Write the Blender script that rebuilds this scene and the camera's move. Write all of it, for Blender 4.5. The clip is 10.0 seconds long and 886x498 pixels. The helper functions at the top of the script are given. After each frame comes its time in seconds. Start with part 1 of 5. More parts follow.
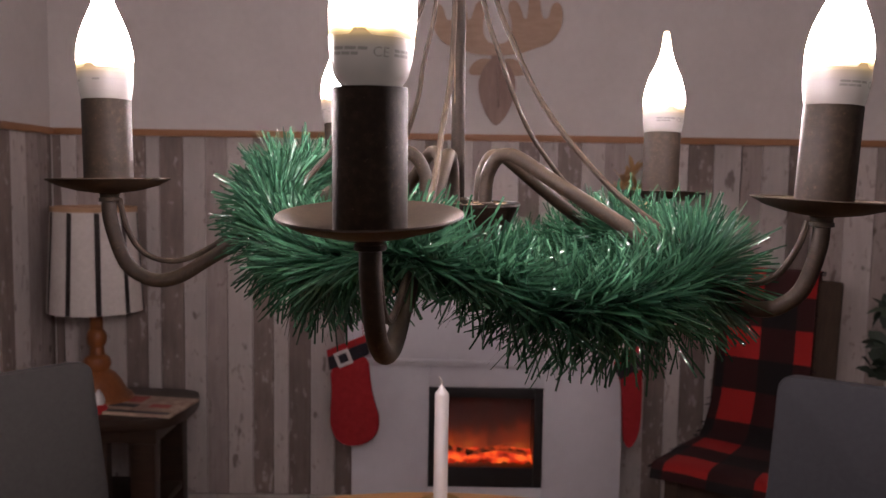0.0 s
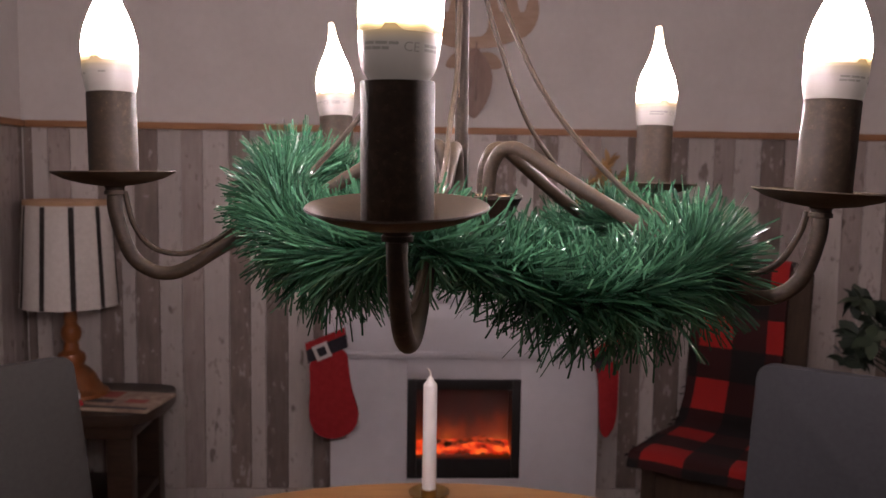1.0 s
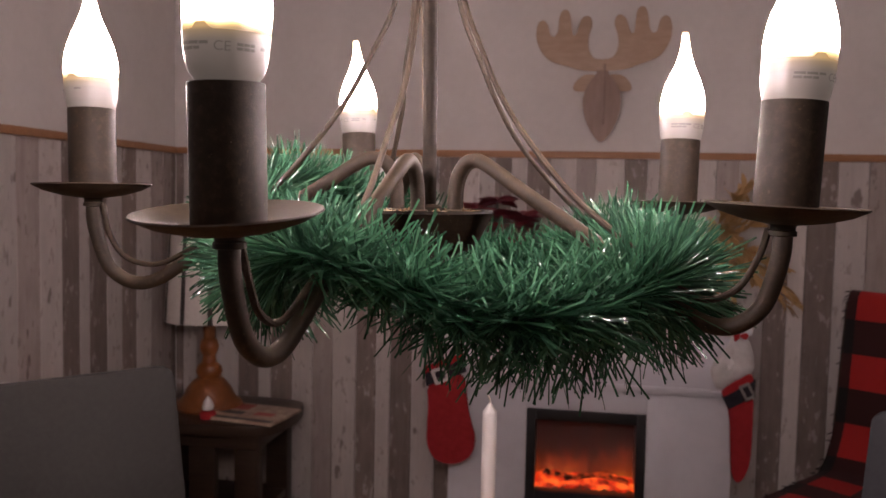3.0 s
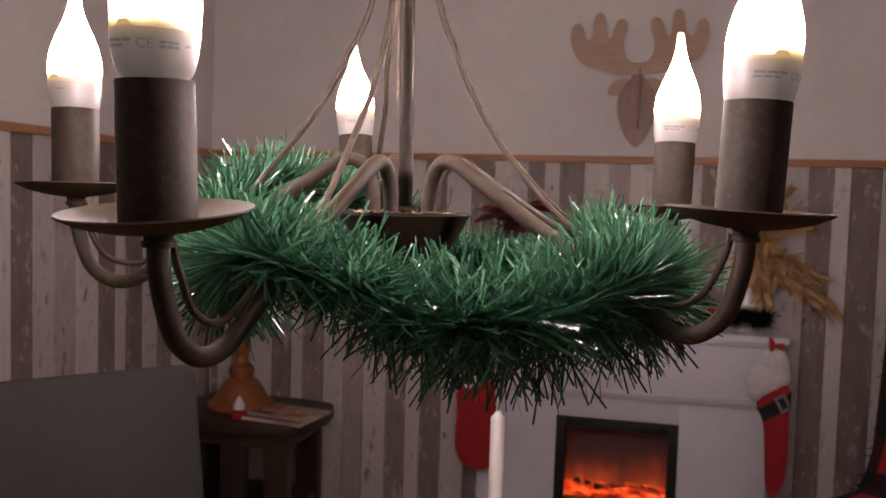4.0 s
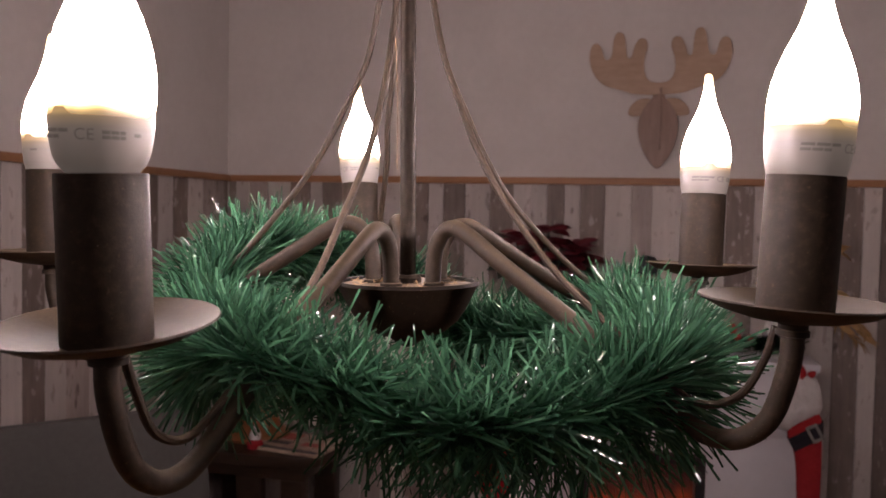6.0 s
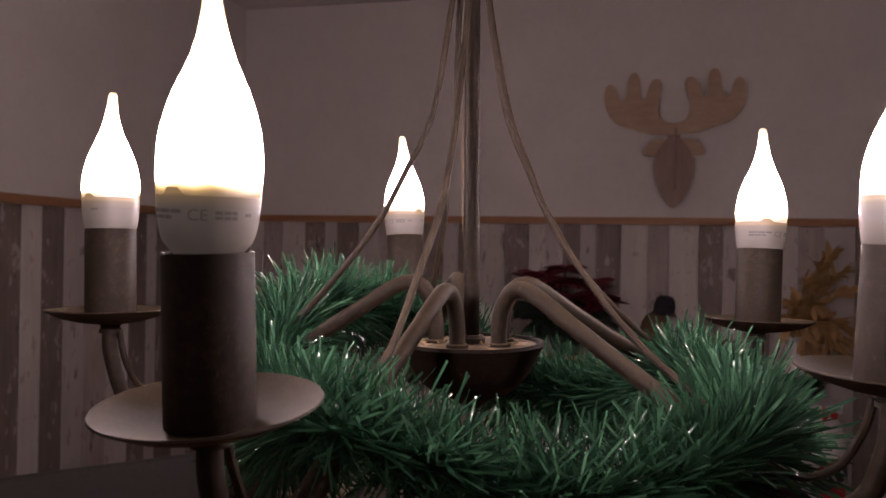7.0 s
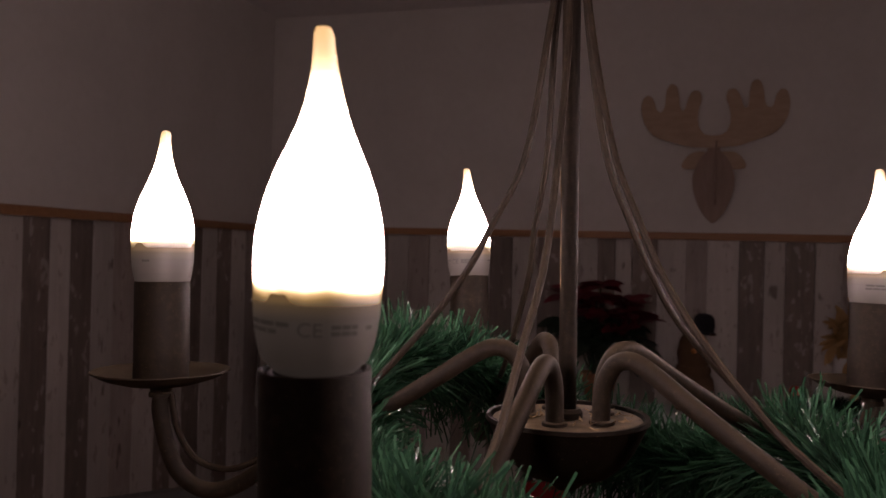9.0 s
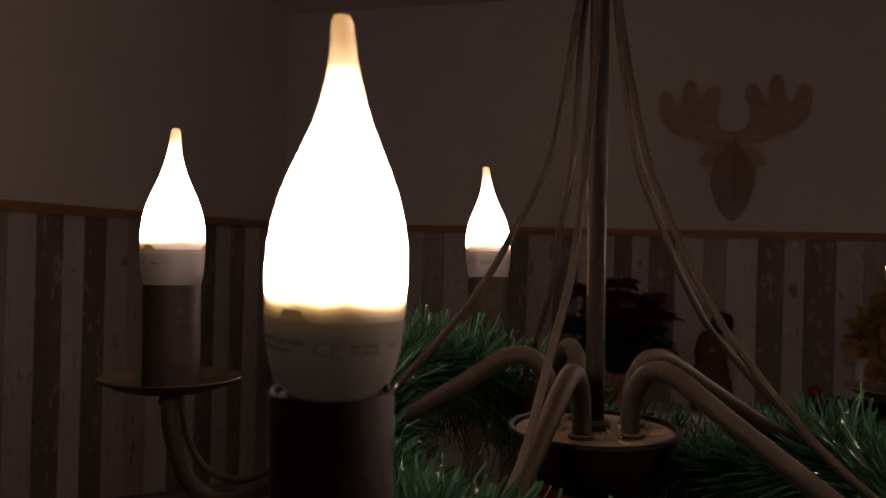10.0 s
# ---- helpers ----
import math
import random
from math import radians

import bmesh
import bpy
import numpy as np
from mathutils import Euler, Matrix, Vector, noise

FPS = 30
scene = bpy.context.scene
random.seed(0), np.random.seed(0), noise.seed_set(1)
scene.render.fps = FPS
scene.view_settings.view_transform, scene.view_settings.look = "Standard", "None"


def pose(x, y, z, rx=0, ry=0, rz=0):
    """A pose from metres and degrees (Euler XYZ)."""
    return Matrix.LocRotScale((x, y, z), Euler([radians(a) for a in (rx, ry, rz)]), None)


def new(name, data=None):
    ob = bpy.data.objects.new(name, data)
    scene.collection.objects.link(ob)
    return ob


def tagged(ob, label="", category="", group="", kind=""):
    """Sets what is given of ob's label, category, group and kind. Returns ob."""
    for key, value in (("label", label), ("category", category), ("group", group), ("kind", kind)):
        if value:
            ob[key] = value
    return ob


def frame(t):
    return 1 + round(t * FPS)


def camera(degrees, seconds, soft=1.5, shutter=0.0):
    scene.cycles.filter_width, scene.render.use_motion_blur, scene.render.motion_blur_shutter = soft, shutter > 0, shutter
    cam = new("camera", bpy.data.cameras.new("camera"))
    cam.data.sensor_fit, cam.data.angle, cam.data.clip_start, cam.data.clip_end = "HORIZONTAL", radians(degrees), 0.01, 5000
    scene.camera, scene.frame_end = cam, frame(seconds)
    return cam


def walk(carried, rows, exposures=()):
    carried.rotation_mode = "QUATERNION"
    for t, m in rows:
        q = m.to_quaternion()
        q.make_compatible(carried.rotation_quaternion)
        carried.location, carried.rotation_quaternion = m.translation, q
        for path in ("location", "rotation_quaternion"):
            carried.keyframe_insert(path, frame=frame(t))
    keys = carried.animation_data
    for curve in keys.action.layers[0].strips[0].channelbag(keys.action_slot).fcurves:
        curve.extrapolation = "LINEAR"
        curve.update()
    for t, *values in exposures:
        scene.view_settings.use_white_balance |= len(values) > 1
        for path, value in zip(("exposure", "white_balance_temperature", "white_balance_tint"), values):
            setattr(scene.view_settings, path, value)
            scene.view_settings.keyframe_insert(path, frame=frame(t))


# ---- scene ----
EYE = 1.24  # height of the first eye over the floor
cam = camera(56.49, 10.0)
cam.data.dof.use_dof = True
cam.data.dof.focus_distance = 0.5
cam.data.dof.aperture_fstop = 20.0
ROWS = [
    (0.0, 0.0000, 0.0000, -0.0000, 0.09, -4.82, -0.90),
    (0.5, -0.0045, 0.0001, -0.0020, -0.54, -5.38, -0.88),
    (1.0, -0.0256, -0.0082, -0.0007, -1.97, -5.27, -0.86),
    (1.5, -0.0235, -0.0169, 0.0003, -3.01, -4.55, -0.50),
    (2.0, 0.0253, -0.0068, -0.0031, 0.62, -3.98, -0.38),
    (2.5, 0.0767, 0.0086, -0.0044, 6.77, -3.76, -0.45),
    (2.7, 0.0969, 0.0177, -0.0081, 8.02, -3.65, -0.76),
    (3.8, 0.1632, 0.0388, -0.0075, 12.53, -3.43, -1.69),
    (4.0, 0.1710, 0.0445, -0.0084, 12.80, -3.34, -1.69),
    (4.5, 0.1783, 0.0574, -0.0002, 13.22, -2.96, -1.44),
    (5.0, 0.1729, 0.0855, 0.0002, 13.50, -2.89, -1.34),
    (5.5, 0.1706, 0.1024, 0.0097, 13.92, -2.70, -1.11),
    (5.7, 0.1713, 0.1029, 0.0182, 14.11, -2.67, -1.15),
    (6.8, 0.1354, 0.0947, 0.0386, 14.51, -0.54, -1.07),
    (7.0, 0.1273, 0.0967, 0.0426, 14.50, 0.03, -0.99),
    (7.5, 0.1091, 0.1026, 0.0502, 14.61, 0.40, -1.05),
    (8.0, 0.0939, 0.1169, 0.0577, 14.98, 0.32, -1.24),
    (8.5, 0.0799, 0.1335, 0.0681, 15.57, 0.29, -1.34),
    (9.0, 0.0696, 0.1436, 0.0755, 15.80, 0.26, -1.44),
    (9.5, 0.0645, 0.1549, 0.0798, 16.32, 0.12, -1.52),
    (10.0, 0.0593, 0.1634, 0.0792, 16.72, -0.02, -1.54),
]
EXPOSURES = [(0.0, 0.12, 6050, 9), (1.5, 0.12, 6200, 10), (2.7, 0.11, 6350, 11), (5.5, 0.11, 6400, 11), (6.8, -0.93, 6400, 15), (7.5, -1.28, 6450, 17), (8.5, -1.72, 6550, 18), (9.0, -2.15, 6750, 18), (9.5, -2.55, 7150, 18), (10.0, -2.9, 7800, 18)]
walk(cam, [(t, pose(x, y, EYE + z, 90 + pitch, roll, yaw)) for t, x, y, z, yaw, pitch, roll in ROWS], EXPOSURES)

# ---- world and light ----
world = bpy.data.worlds.new("world")
scene.world = world
world.use_nodes = True
world.node_tree.nodes["Background"].inputs[0].default_value = (0.01, 0.009, 0.009, 1)
world.node_tree.nodes["Background"].inputs[1].default_value = 0.0
BULB = 540.0     # radiance of a bulb's frosted glass


# ---- materials ----
class Nodes:
    """A small wrapper round a node material."""
    def __init__(self, name):
        self.mat = bpy.data.materials.new(name)
        self.mat.use_nodes = True
        self.tree = self.mat.node_tree
        self.shader = self.tree.nodes["Principled BSDF"]

    def add(self, kind, operation="", data_type="", blend_type=""):
        node = self.tree.nodes.new(kind)
        if data_type:
            node.data_type = data_type
        if operation:
            node.operation = operation
        if blend_type:
            node.blend_type = blend_type
        return node

    def link(self, a, b):
        self.tree.links.new(a, b)

    def coords(self, scale=(1, 1, 1), kind="Object"):
        c = self.add("ShaderNodeTexCoord")
        m = self.add("ShaderNodeMapping")
        m.inputs["Scale"].default_value = scale
        self.link(c.outputs[kind], m.inputs["Vector"])
        return m.outputs["Vector"]

    def noise(self, vec, scale, detail=4, rough=0.55):
        n = self.add("ShaderNodeTexNoise")
        n.inputs["Scale"].default_value = scale
        n.inputs["Detail"].default_value = detail
        n.inputs["Roughness"].default_value = rough
        self.link(vec, n.inputs["Vector"])
        return n.outputs["Fac"]

    def ramp(self, fac, stops):
        r = self.add("ShaderNodeValToRGB")
        els = r.color_ramp.elements
        while len(els) < len(stops):
            els.new(0.5)
        for e, (p, c) in zip(els, stops):
            e.position, e.color = p, (*c, 1) if len(c) == 3 else c
        self.link(fac, r.inputs["Fac"])
        return r.outputs["Color"]

    def mix(self, fac, a, b, blend="MIX"):
        m = self.add("ShaderNodeMix", data_type="RGBA", blend_type=blend)
        for sock, v in ((m.inputs["Factor"], fac), (m.inputs["A"], a), (m.inputs["B"], b)):
            if isinstance(v, bpy.types.NodeSocket):
                self.link(v, sock)
            elif isinstance(v, (int, float)):
                sock.default_value = v
            else:
                sock.default_value = (*v, 1)
        return m.outputs["Result"]

    def math(self, op, a, b=0.0):
        m = self.add("ShaderNodeMath", operation=op)
        for sock, v in zip(m.inputs, (a, b)):
            if isinstance(v, bpy.types.NodeSocket):
                self.link(v, sock)
            else:
                sock.default_value = v
        return m.outputs[0]

    def bump(self, fac, strength=0.2, distance=0.002):
        b = self.add("ShaderNodeBump")
        b.inputs["Strength"].default_value = strength
        b.inputs["Distance"].default_value = distance
        self.link(fac, b.inputs["Height"])
        self.link(b.outputs["Normal"], self.shader.inputs["Normal"])

    def set(self, color=None, rough=None, metal=None, **more):
        s = self.shader.inputs
        for key, v in (("Base Color", color), ("Roughness", rough), ("Metallic", metal), *more.items()):
            if v is None:
                continue
            if isinstance(v, bpy.types.NodeSocket):
                self.link(v, s[key])
            elif isinstance(v, (tuple, list)):
                s[key].default_value = (*v, 1) if len(v) == 3 else v
            else:
                s[key].default_value = v
        return self.mat


def plain(name, a, b, rough, scale=30, metal=0.0, bump=0.1, dist=0.001, **more):
    """Two tones mixed at two scales, with a fine relief."""
    n = Nodes(name)
    v = n.coords()
    big, fine = n.noise(v, scale * 0.15, 3), n.noise(v, scale, 6)
    fac = n.math("ADD", n.math("MULTIPLY", big, 0.6), n.math("MULTIPLY", fine, 0.4))
    col = n.ramp(fac, [(0.35, a), (0.65, b)])
    n.bump(fine, bump, dist)
    return n.set(col, rough, metal, **more)


def wood(name, dark, light, rough=0.45, stretch=(14, 14, 1.2), scale=6, bump=0.12):
    n = Nodes(name)
    v = n.coords(stretch)
    grain, big = n.noise(v, scale, 8, 0.65), n.noise(n.coords(), 3, 2)
    fac = n.math("ADD", n.math("MULTIPLY", grain, 0.75), n.math("MULTIPLY", big, 0.25))
    col = n.ramp(fac, [(0.32, dark), (0.68, light)])
    n.bump(grain, bump, 0.001)
    return n.set(col, rough)


def plank_paint(name, dark, light, chips):
    """Weathered board: long grain, blotches, chips of another tone, one shade a board."""
    n = Nodes(name)
    info = n.add("ShaderNodeObjectInfo")
    v = n.coords((22, 22, 1.6))
    off = n.add("ShaderNodeVectorMath", operation="ADD")
    n.link(v, off.inputs[0])
    comb = n.add("ShaderNodeCombineXYZ")
    for s in comb.inputs:
        n.link(n.math("MULTIPLY", info.outputs["Random"], 37.0), s)
    n.link(comb.outputs[0], off.inputs[1])
    grain = n.noise(off.outputs[0], 3.0, 8, 0.7)
    off2 = n.add("ShaderNodeVectorMath", operation="ADD")
    n.link(n.coords((1, 1, 0.45)), off2.inputs[0])
    n.link(comb.outputs[0], off2.inputs[1])
    blotch = n.noise(off2.outputs[0], 16, 5, 0.6)
    speck = n.noise(off2.outputs[0], 60, 3, 0.5)
    base = n.ramp(n.math("ADD", n.math("MULTIPLY", grain, 0.5), n.math("MULTIPLY", blotch, 0.5)), [(0.30, dark), (0.66, light)])
    chip = n.ramp(n.math("MULTIPLY", speck, n.math("ADD", blotch, 0.45)), [(0.585, (0, 0, 0)), (0.66, (1, 1, 1))])
    knot = n.ramp(n.noise(off2.outputs[0], 27, 2, 0.4), [(0.70, (1, 1, 1)), (0.76, (0.45, 0.42, 0.40))])
    col = n.mix(n.math("MULTIPLY", chip, 0.5), n.mix(1.0, base, knot, "MULTIPLY"), chips)
    shade = n.math("ADD", n.math("MULTIPLY", info.outputs["Random"], 0.28), 0.86)
    hsv = n.add("ShaderNodeHueSaturation")
    n.link(col, hsv.inputs["Color"])
    n.link(shade, hsv.inputs["Value"])
    n.bump(grain, 0.25, 0.001)
    return n.set(hsv.outputs["Color"], 0.62)


def dusty_metal(name="dusty_bronze", tone=1.75, dust=0.95, bump=0.18, gloss=0.18, flecks=0.5):
    """Dark brown enamel, mottled, with specks all over and grey-brown dust on what faces up."""
    n = Nodes(name)
    v = n.coords()
    fine, spots, mottle = n.noise(v, 1100, 4), n.noise(v, 55, 5, 0.65), n.noise(v, 260, 4, 0.6)
    fac = n.math("ADD", n.math("MULTIPLY", spots, 0.45), n.math("MULTIPLY", mottle, 0.55))
    base = n.ramp(fac, [(0.36, tuple(c * tone for c in (0.0062, 0.0041, 0.0025))), (0.52, tuple(c * tone for c in (0.0098, 0.0066, 0.0041))), (0.64, tuple(c * tone for c in (0.0170, 0.0118, 0.0074)))])
    geo = n.add("ShaderNodeNewGeometry")
    sep = n.add("ShaderNodeSeparateXYZ")
    n.link(geo.outputs["Normal"], sep.inputs[0])
    up = n.ramp(sep.outputs["Z"], [(0.35, (0, 0, 0)), (1.0, (1, 1, 1))])
    amount = n.math("MULTIPLY", up, n.math("ADD", n.math("MULTIPLY", fine, 0.8), n.math("MULTIPLY", spots, 0.5)))
    grit = n.ramp(n.noise(v, 420, 2), [(0.67, (0, 0, 0)), (0.73, (1, 1, 1))])
    amount = n.math("ADD", n.math("MULTIPLY", amount, dust), n.math("MULTIPLY", grit, 0.5))
    col = n.mix(amount, base, (0.070, 0.052, 0.0300))
    speck = n.ramp(n.noise(v, 1000, 1), [(0.785, (0, 0, 0)), (0.81, (1, 1, 1))])
    col = n.mix(n.math("MULTIPLY", speck, flecks), col, (0.26, 0.21, 0.145))      # flecks of pale dust
    n.bump(n.math("ADD", fine, n.math("MULTIPLY", mottle, 0.6)), bump, 0.0007)
    rough = n.math("ADD", n.math("MULTIPLY", amount, 0.25), 0.62)
    return n.set(col, rough, 0.0, **{"Specular IOR Level": gloss})


def bulb_glass(name, edge):
    """Frosted glass, lit inside; weaker and warmer in the drawn-out tip and at the rim of the collar."""
    n = Nodes(name)
    c = n.add("ShaderNodeTexCoord")
    sep = n.add("ShaderNodeSeparateXYZ")
    n.link(c.outputs["Object"], sep.inputs[0])
    wave = n.math("MULTIPLY", n.math("SUBTRACT", n.noise(n.coords(), 75, 2), 0.42), 0.0045)
    h = n.math("DIVIDE", n.math("SUBTRACT", n.math("ADD", sep.outputs["Z"], 0.0225 - edge), wave), 0.096)
    power = n.ramp(h, [(0.234, (0.0005, 0.0005, 0.0005)), (0.250, (0.0018, 0.0018, 0.0018)), (0.268, (0.007, 0.007, 0.007)), (0.284, (0.04, 0.04, 0.04)), (0.312, (1, 1, 1)), (0.62, (1, 1, 1)), (0.8, (0.16, 0.16, 0.16)), (0.93, (0.016, 0.016, 0.016)), (1.0, (0.008, 0.008, 0.008))])
    tone = n.ramp(h, [(0.235, (1.0, 0.66, 0.30)), (0.25, (1.0, 0.60, 0.20)), (0.280, (1.0, 0.68, 0.38)), (0.34, (1.0, 0.79, 0.785)), (0.7, (1.0, 0.79, 0.785)), (0.85, (1.0, 0.72, 0.5)), (1.0, (1.0, 0.60, 0.25))])
    return n.set((0.85, 0.83, 0.8), 0.35, 0.0, **{"Emission Color": tone, "Emission Strength": n.math("MULTIPLY", power, BULB)})


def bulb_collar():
    """Thin cream plastic; emission paints in the bulb shining through, most near the glass."""
    n = Nodes("cream_plastic_painted_glow")
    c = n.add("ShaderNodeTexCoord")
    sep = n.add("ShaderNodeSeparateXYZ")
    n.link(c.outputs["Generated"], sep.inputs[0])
    # painted glow: emission rises with height towards the collar's rim
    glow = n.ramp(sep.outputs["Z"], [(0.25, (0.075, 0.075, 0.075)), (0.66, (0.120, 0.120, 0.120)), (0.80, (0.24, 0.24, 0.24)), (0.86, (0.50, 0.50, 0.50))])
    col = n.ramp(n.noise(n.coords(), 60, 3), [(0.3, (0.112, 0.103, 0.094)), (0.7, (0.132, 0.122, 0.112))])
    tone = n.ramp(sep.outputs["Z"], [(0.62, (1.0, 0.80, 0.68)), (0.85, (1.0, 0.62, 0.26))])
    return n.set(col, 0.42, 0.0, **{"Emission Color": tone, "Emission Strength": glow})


def tinsel(name, dark, light):
    n = Nodes(name)
    geo = n.add("ShaderNodeNewGeometry")
    col = n.ramp(geo.outputs["Random Per Island"], [(0.0, dark), (0.72, light), (0.90, tuple(c * 1.3 for c in light)), (1.0, tuple(c * 1.7 + 0.015 * light[1] / 0.07 for c in light))])
    v = n.coords()
    n.bump(n.noise(v, 230, 2), 0.6, 0.0014)       # crinkled foil
    n.set(col, 0.06, 0.0, **{"Specular IOR Level": 0.65})
    tr = n.add("ShaderNodeBsdfTranslucent")
    n.link(n.mix(1.0, col, (0.5, 0.5, 0.52), "DIVIDE"), tr.inputs["Color"])       # the foil lets more through than it throws back
    mixer = n.add("ShaderNodeMixShader")
    mixer.inputs[0].default_value = 0.66
    out = n.tree.nodes["Material Output"]
    n.link(n.shader.outputs[0], mixer.inputs[1])
    n.link(tr.outputs[0], mixer.inputs[2])
    n.link(mixer.outputs[0], out.inputs["Surface"])
    return n.mat


def plaid():
    """Woven check of red, dark red and black squares."""
    n = Nodes("red_black_check")
    c = n.add("ShaderNodeTexCoord")
    sep = n.add("ShaderNodeSeparateXYZ")
    n.link(c.outputs["UV"], sep.inputs[0])
    def band(s):
        return n.math("GREATER_THAN", n.math("FRACT", n.math("MULTIPLY", s, 1 / 0.22)), 0.5)
    both = n.math("ADD", band(sep.outputs["X"]), band(sep.outputs["Y"]))
    col = n.ramp(n.math("MULTIPLY", both, 0.5), [(0.0, (0.006, 0.005, 0.0055)), (0.5, (0.030, 0.006, 0.006)), (1.0, (0.33, 0.013, 0.012))])
    els = [e for e in n.tree.nodes if e.type == "VALTORGB"][-1].color_ramp
    els.interpolation = "CONSTANT"
    els.elements[1].position, els.elements[2].position = 0.25, 0.75
    fuzz = n.noise(n.coords(), 420, 3)
    n.bump(fuzz, 0.5, 0.002)
    return n.set(col, 0.95)


def embers():
    n = Nodes("glowing_embers")
    f = n.noise(n.coords((1, 1, 2)), 20, 5, 0.55)
    col = n.ramp(f, [(0.36, (0.5, 0.015, 0.002)), (0.48, (1.0, 0.035, 0.005)), (0.62, (1.0, 0.13, 0.015))])
    st = n.ramp(f, [(0.34, (0.10, 0.10, 0.10)), (0.46, (0.6, 0.6, 0.6)), (0.62, (1.1, 1.1, 1.1))])
    return n.set((0.05, 0.02, 0.01), 0.8, 0.0, **{"Emission Color": col, "Emission Strength": n.math("MULTIPLY", st, 1.0)})


def glowing_log():
    """Charred wood with glowing cracks."""
    n = Nodes("charred_glowing_log")
    f = n.noise(n.coords(), 55, 5, 0.6)
    st = n.ramp(f, [(0.44, (0, 0, 0)), (0.6, (1, 1, 1))])
    n.bump(f, 0.6, 0.002)
    return n.set((0.02, 0.008, 0.005), 0.9, 0.0, **{"Emission Color": (1.0, 0.09, 0.012), "Emission Strength": n.math("MULTIPLY", st, 0.5)})


def flame_screen():
    """The lit back of the electric fire: dull red, brighter and more orange towards the embers, with licks of flame."""
    n = Nodes("flame_screen")
    c = n.add("ShaderNodeTexCoord")
    sep = n.add("ShaderNodeSeparateXYZ")
    n.link(c.outputs["Generated"], sep.inputs[0])
    wob = n.noise(n.coords((9, 1, 5)), 2.2, 4)
    h = n.math("ADD", sep.outputs["Z"], n.math("MULTIPLY", n.math("SUBTRACT", wob, 0.5), 0.8))
    col = n.ramp(h, [(0.0, (1.0, 0.20, 0.02)), (0.25, (0.75, 0.08, 0.008)), (0.6, (0.20, 0.022, 0.008)), (1.0, (0.055, 0.011, 0.010))])
    st = n.ramp(h, [(0.0, (1, 1, 1)), (0.22, (0.55, 0.55, 0.55)), (0.5, (0.2, 0.2, 0.2)), (1.0, (0.12, 0.12, 0.12))])
    return n.set((0.03, 0.01, 0.01), 0.7, 0.0, **{"Emission Color": col, "Emission Strength": n.math("MULTIPLY", st, 0.45)})


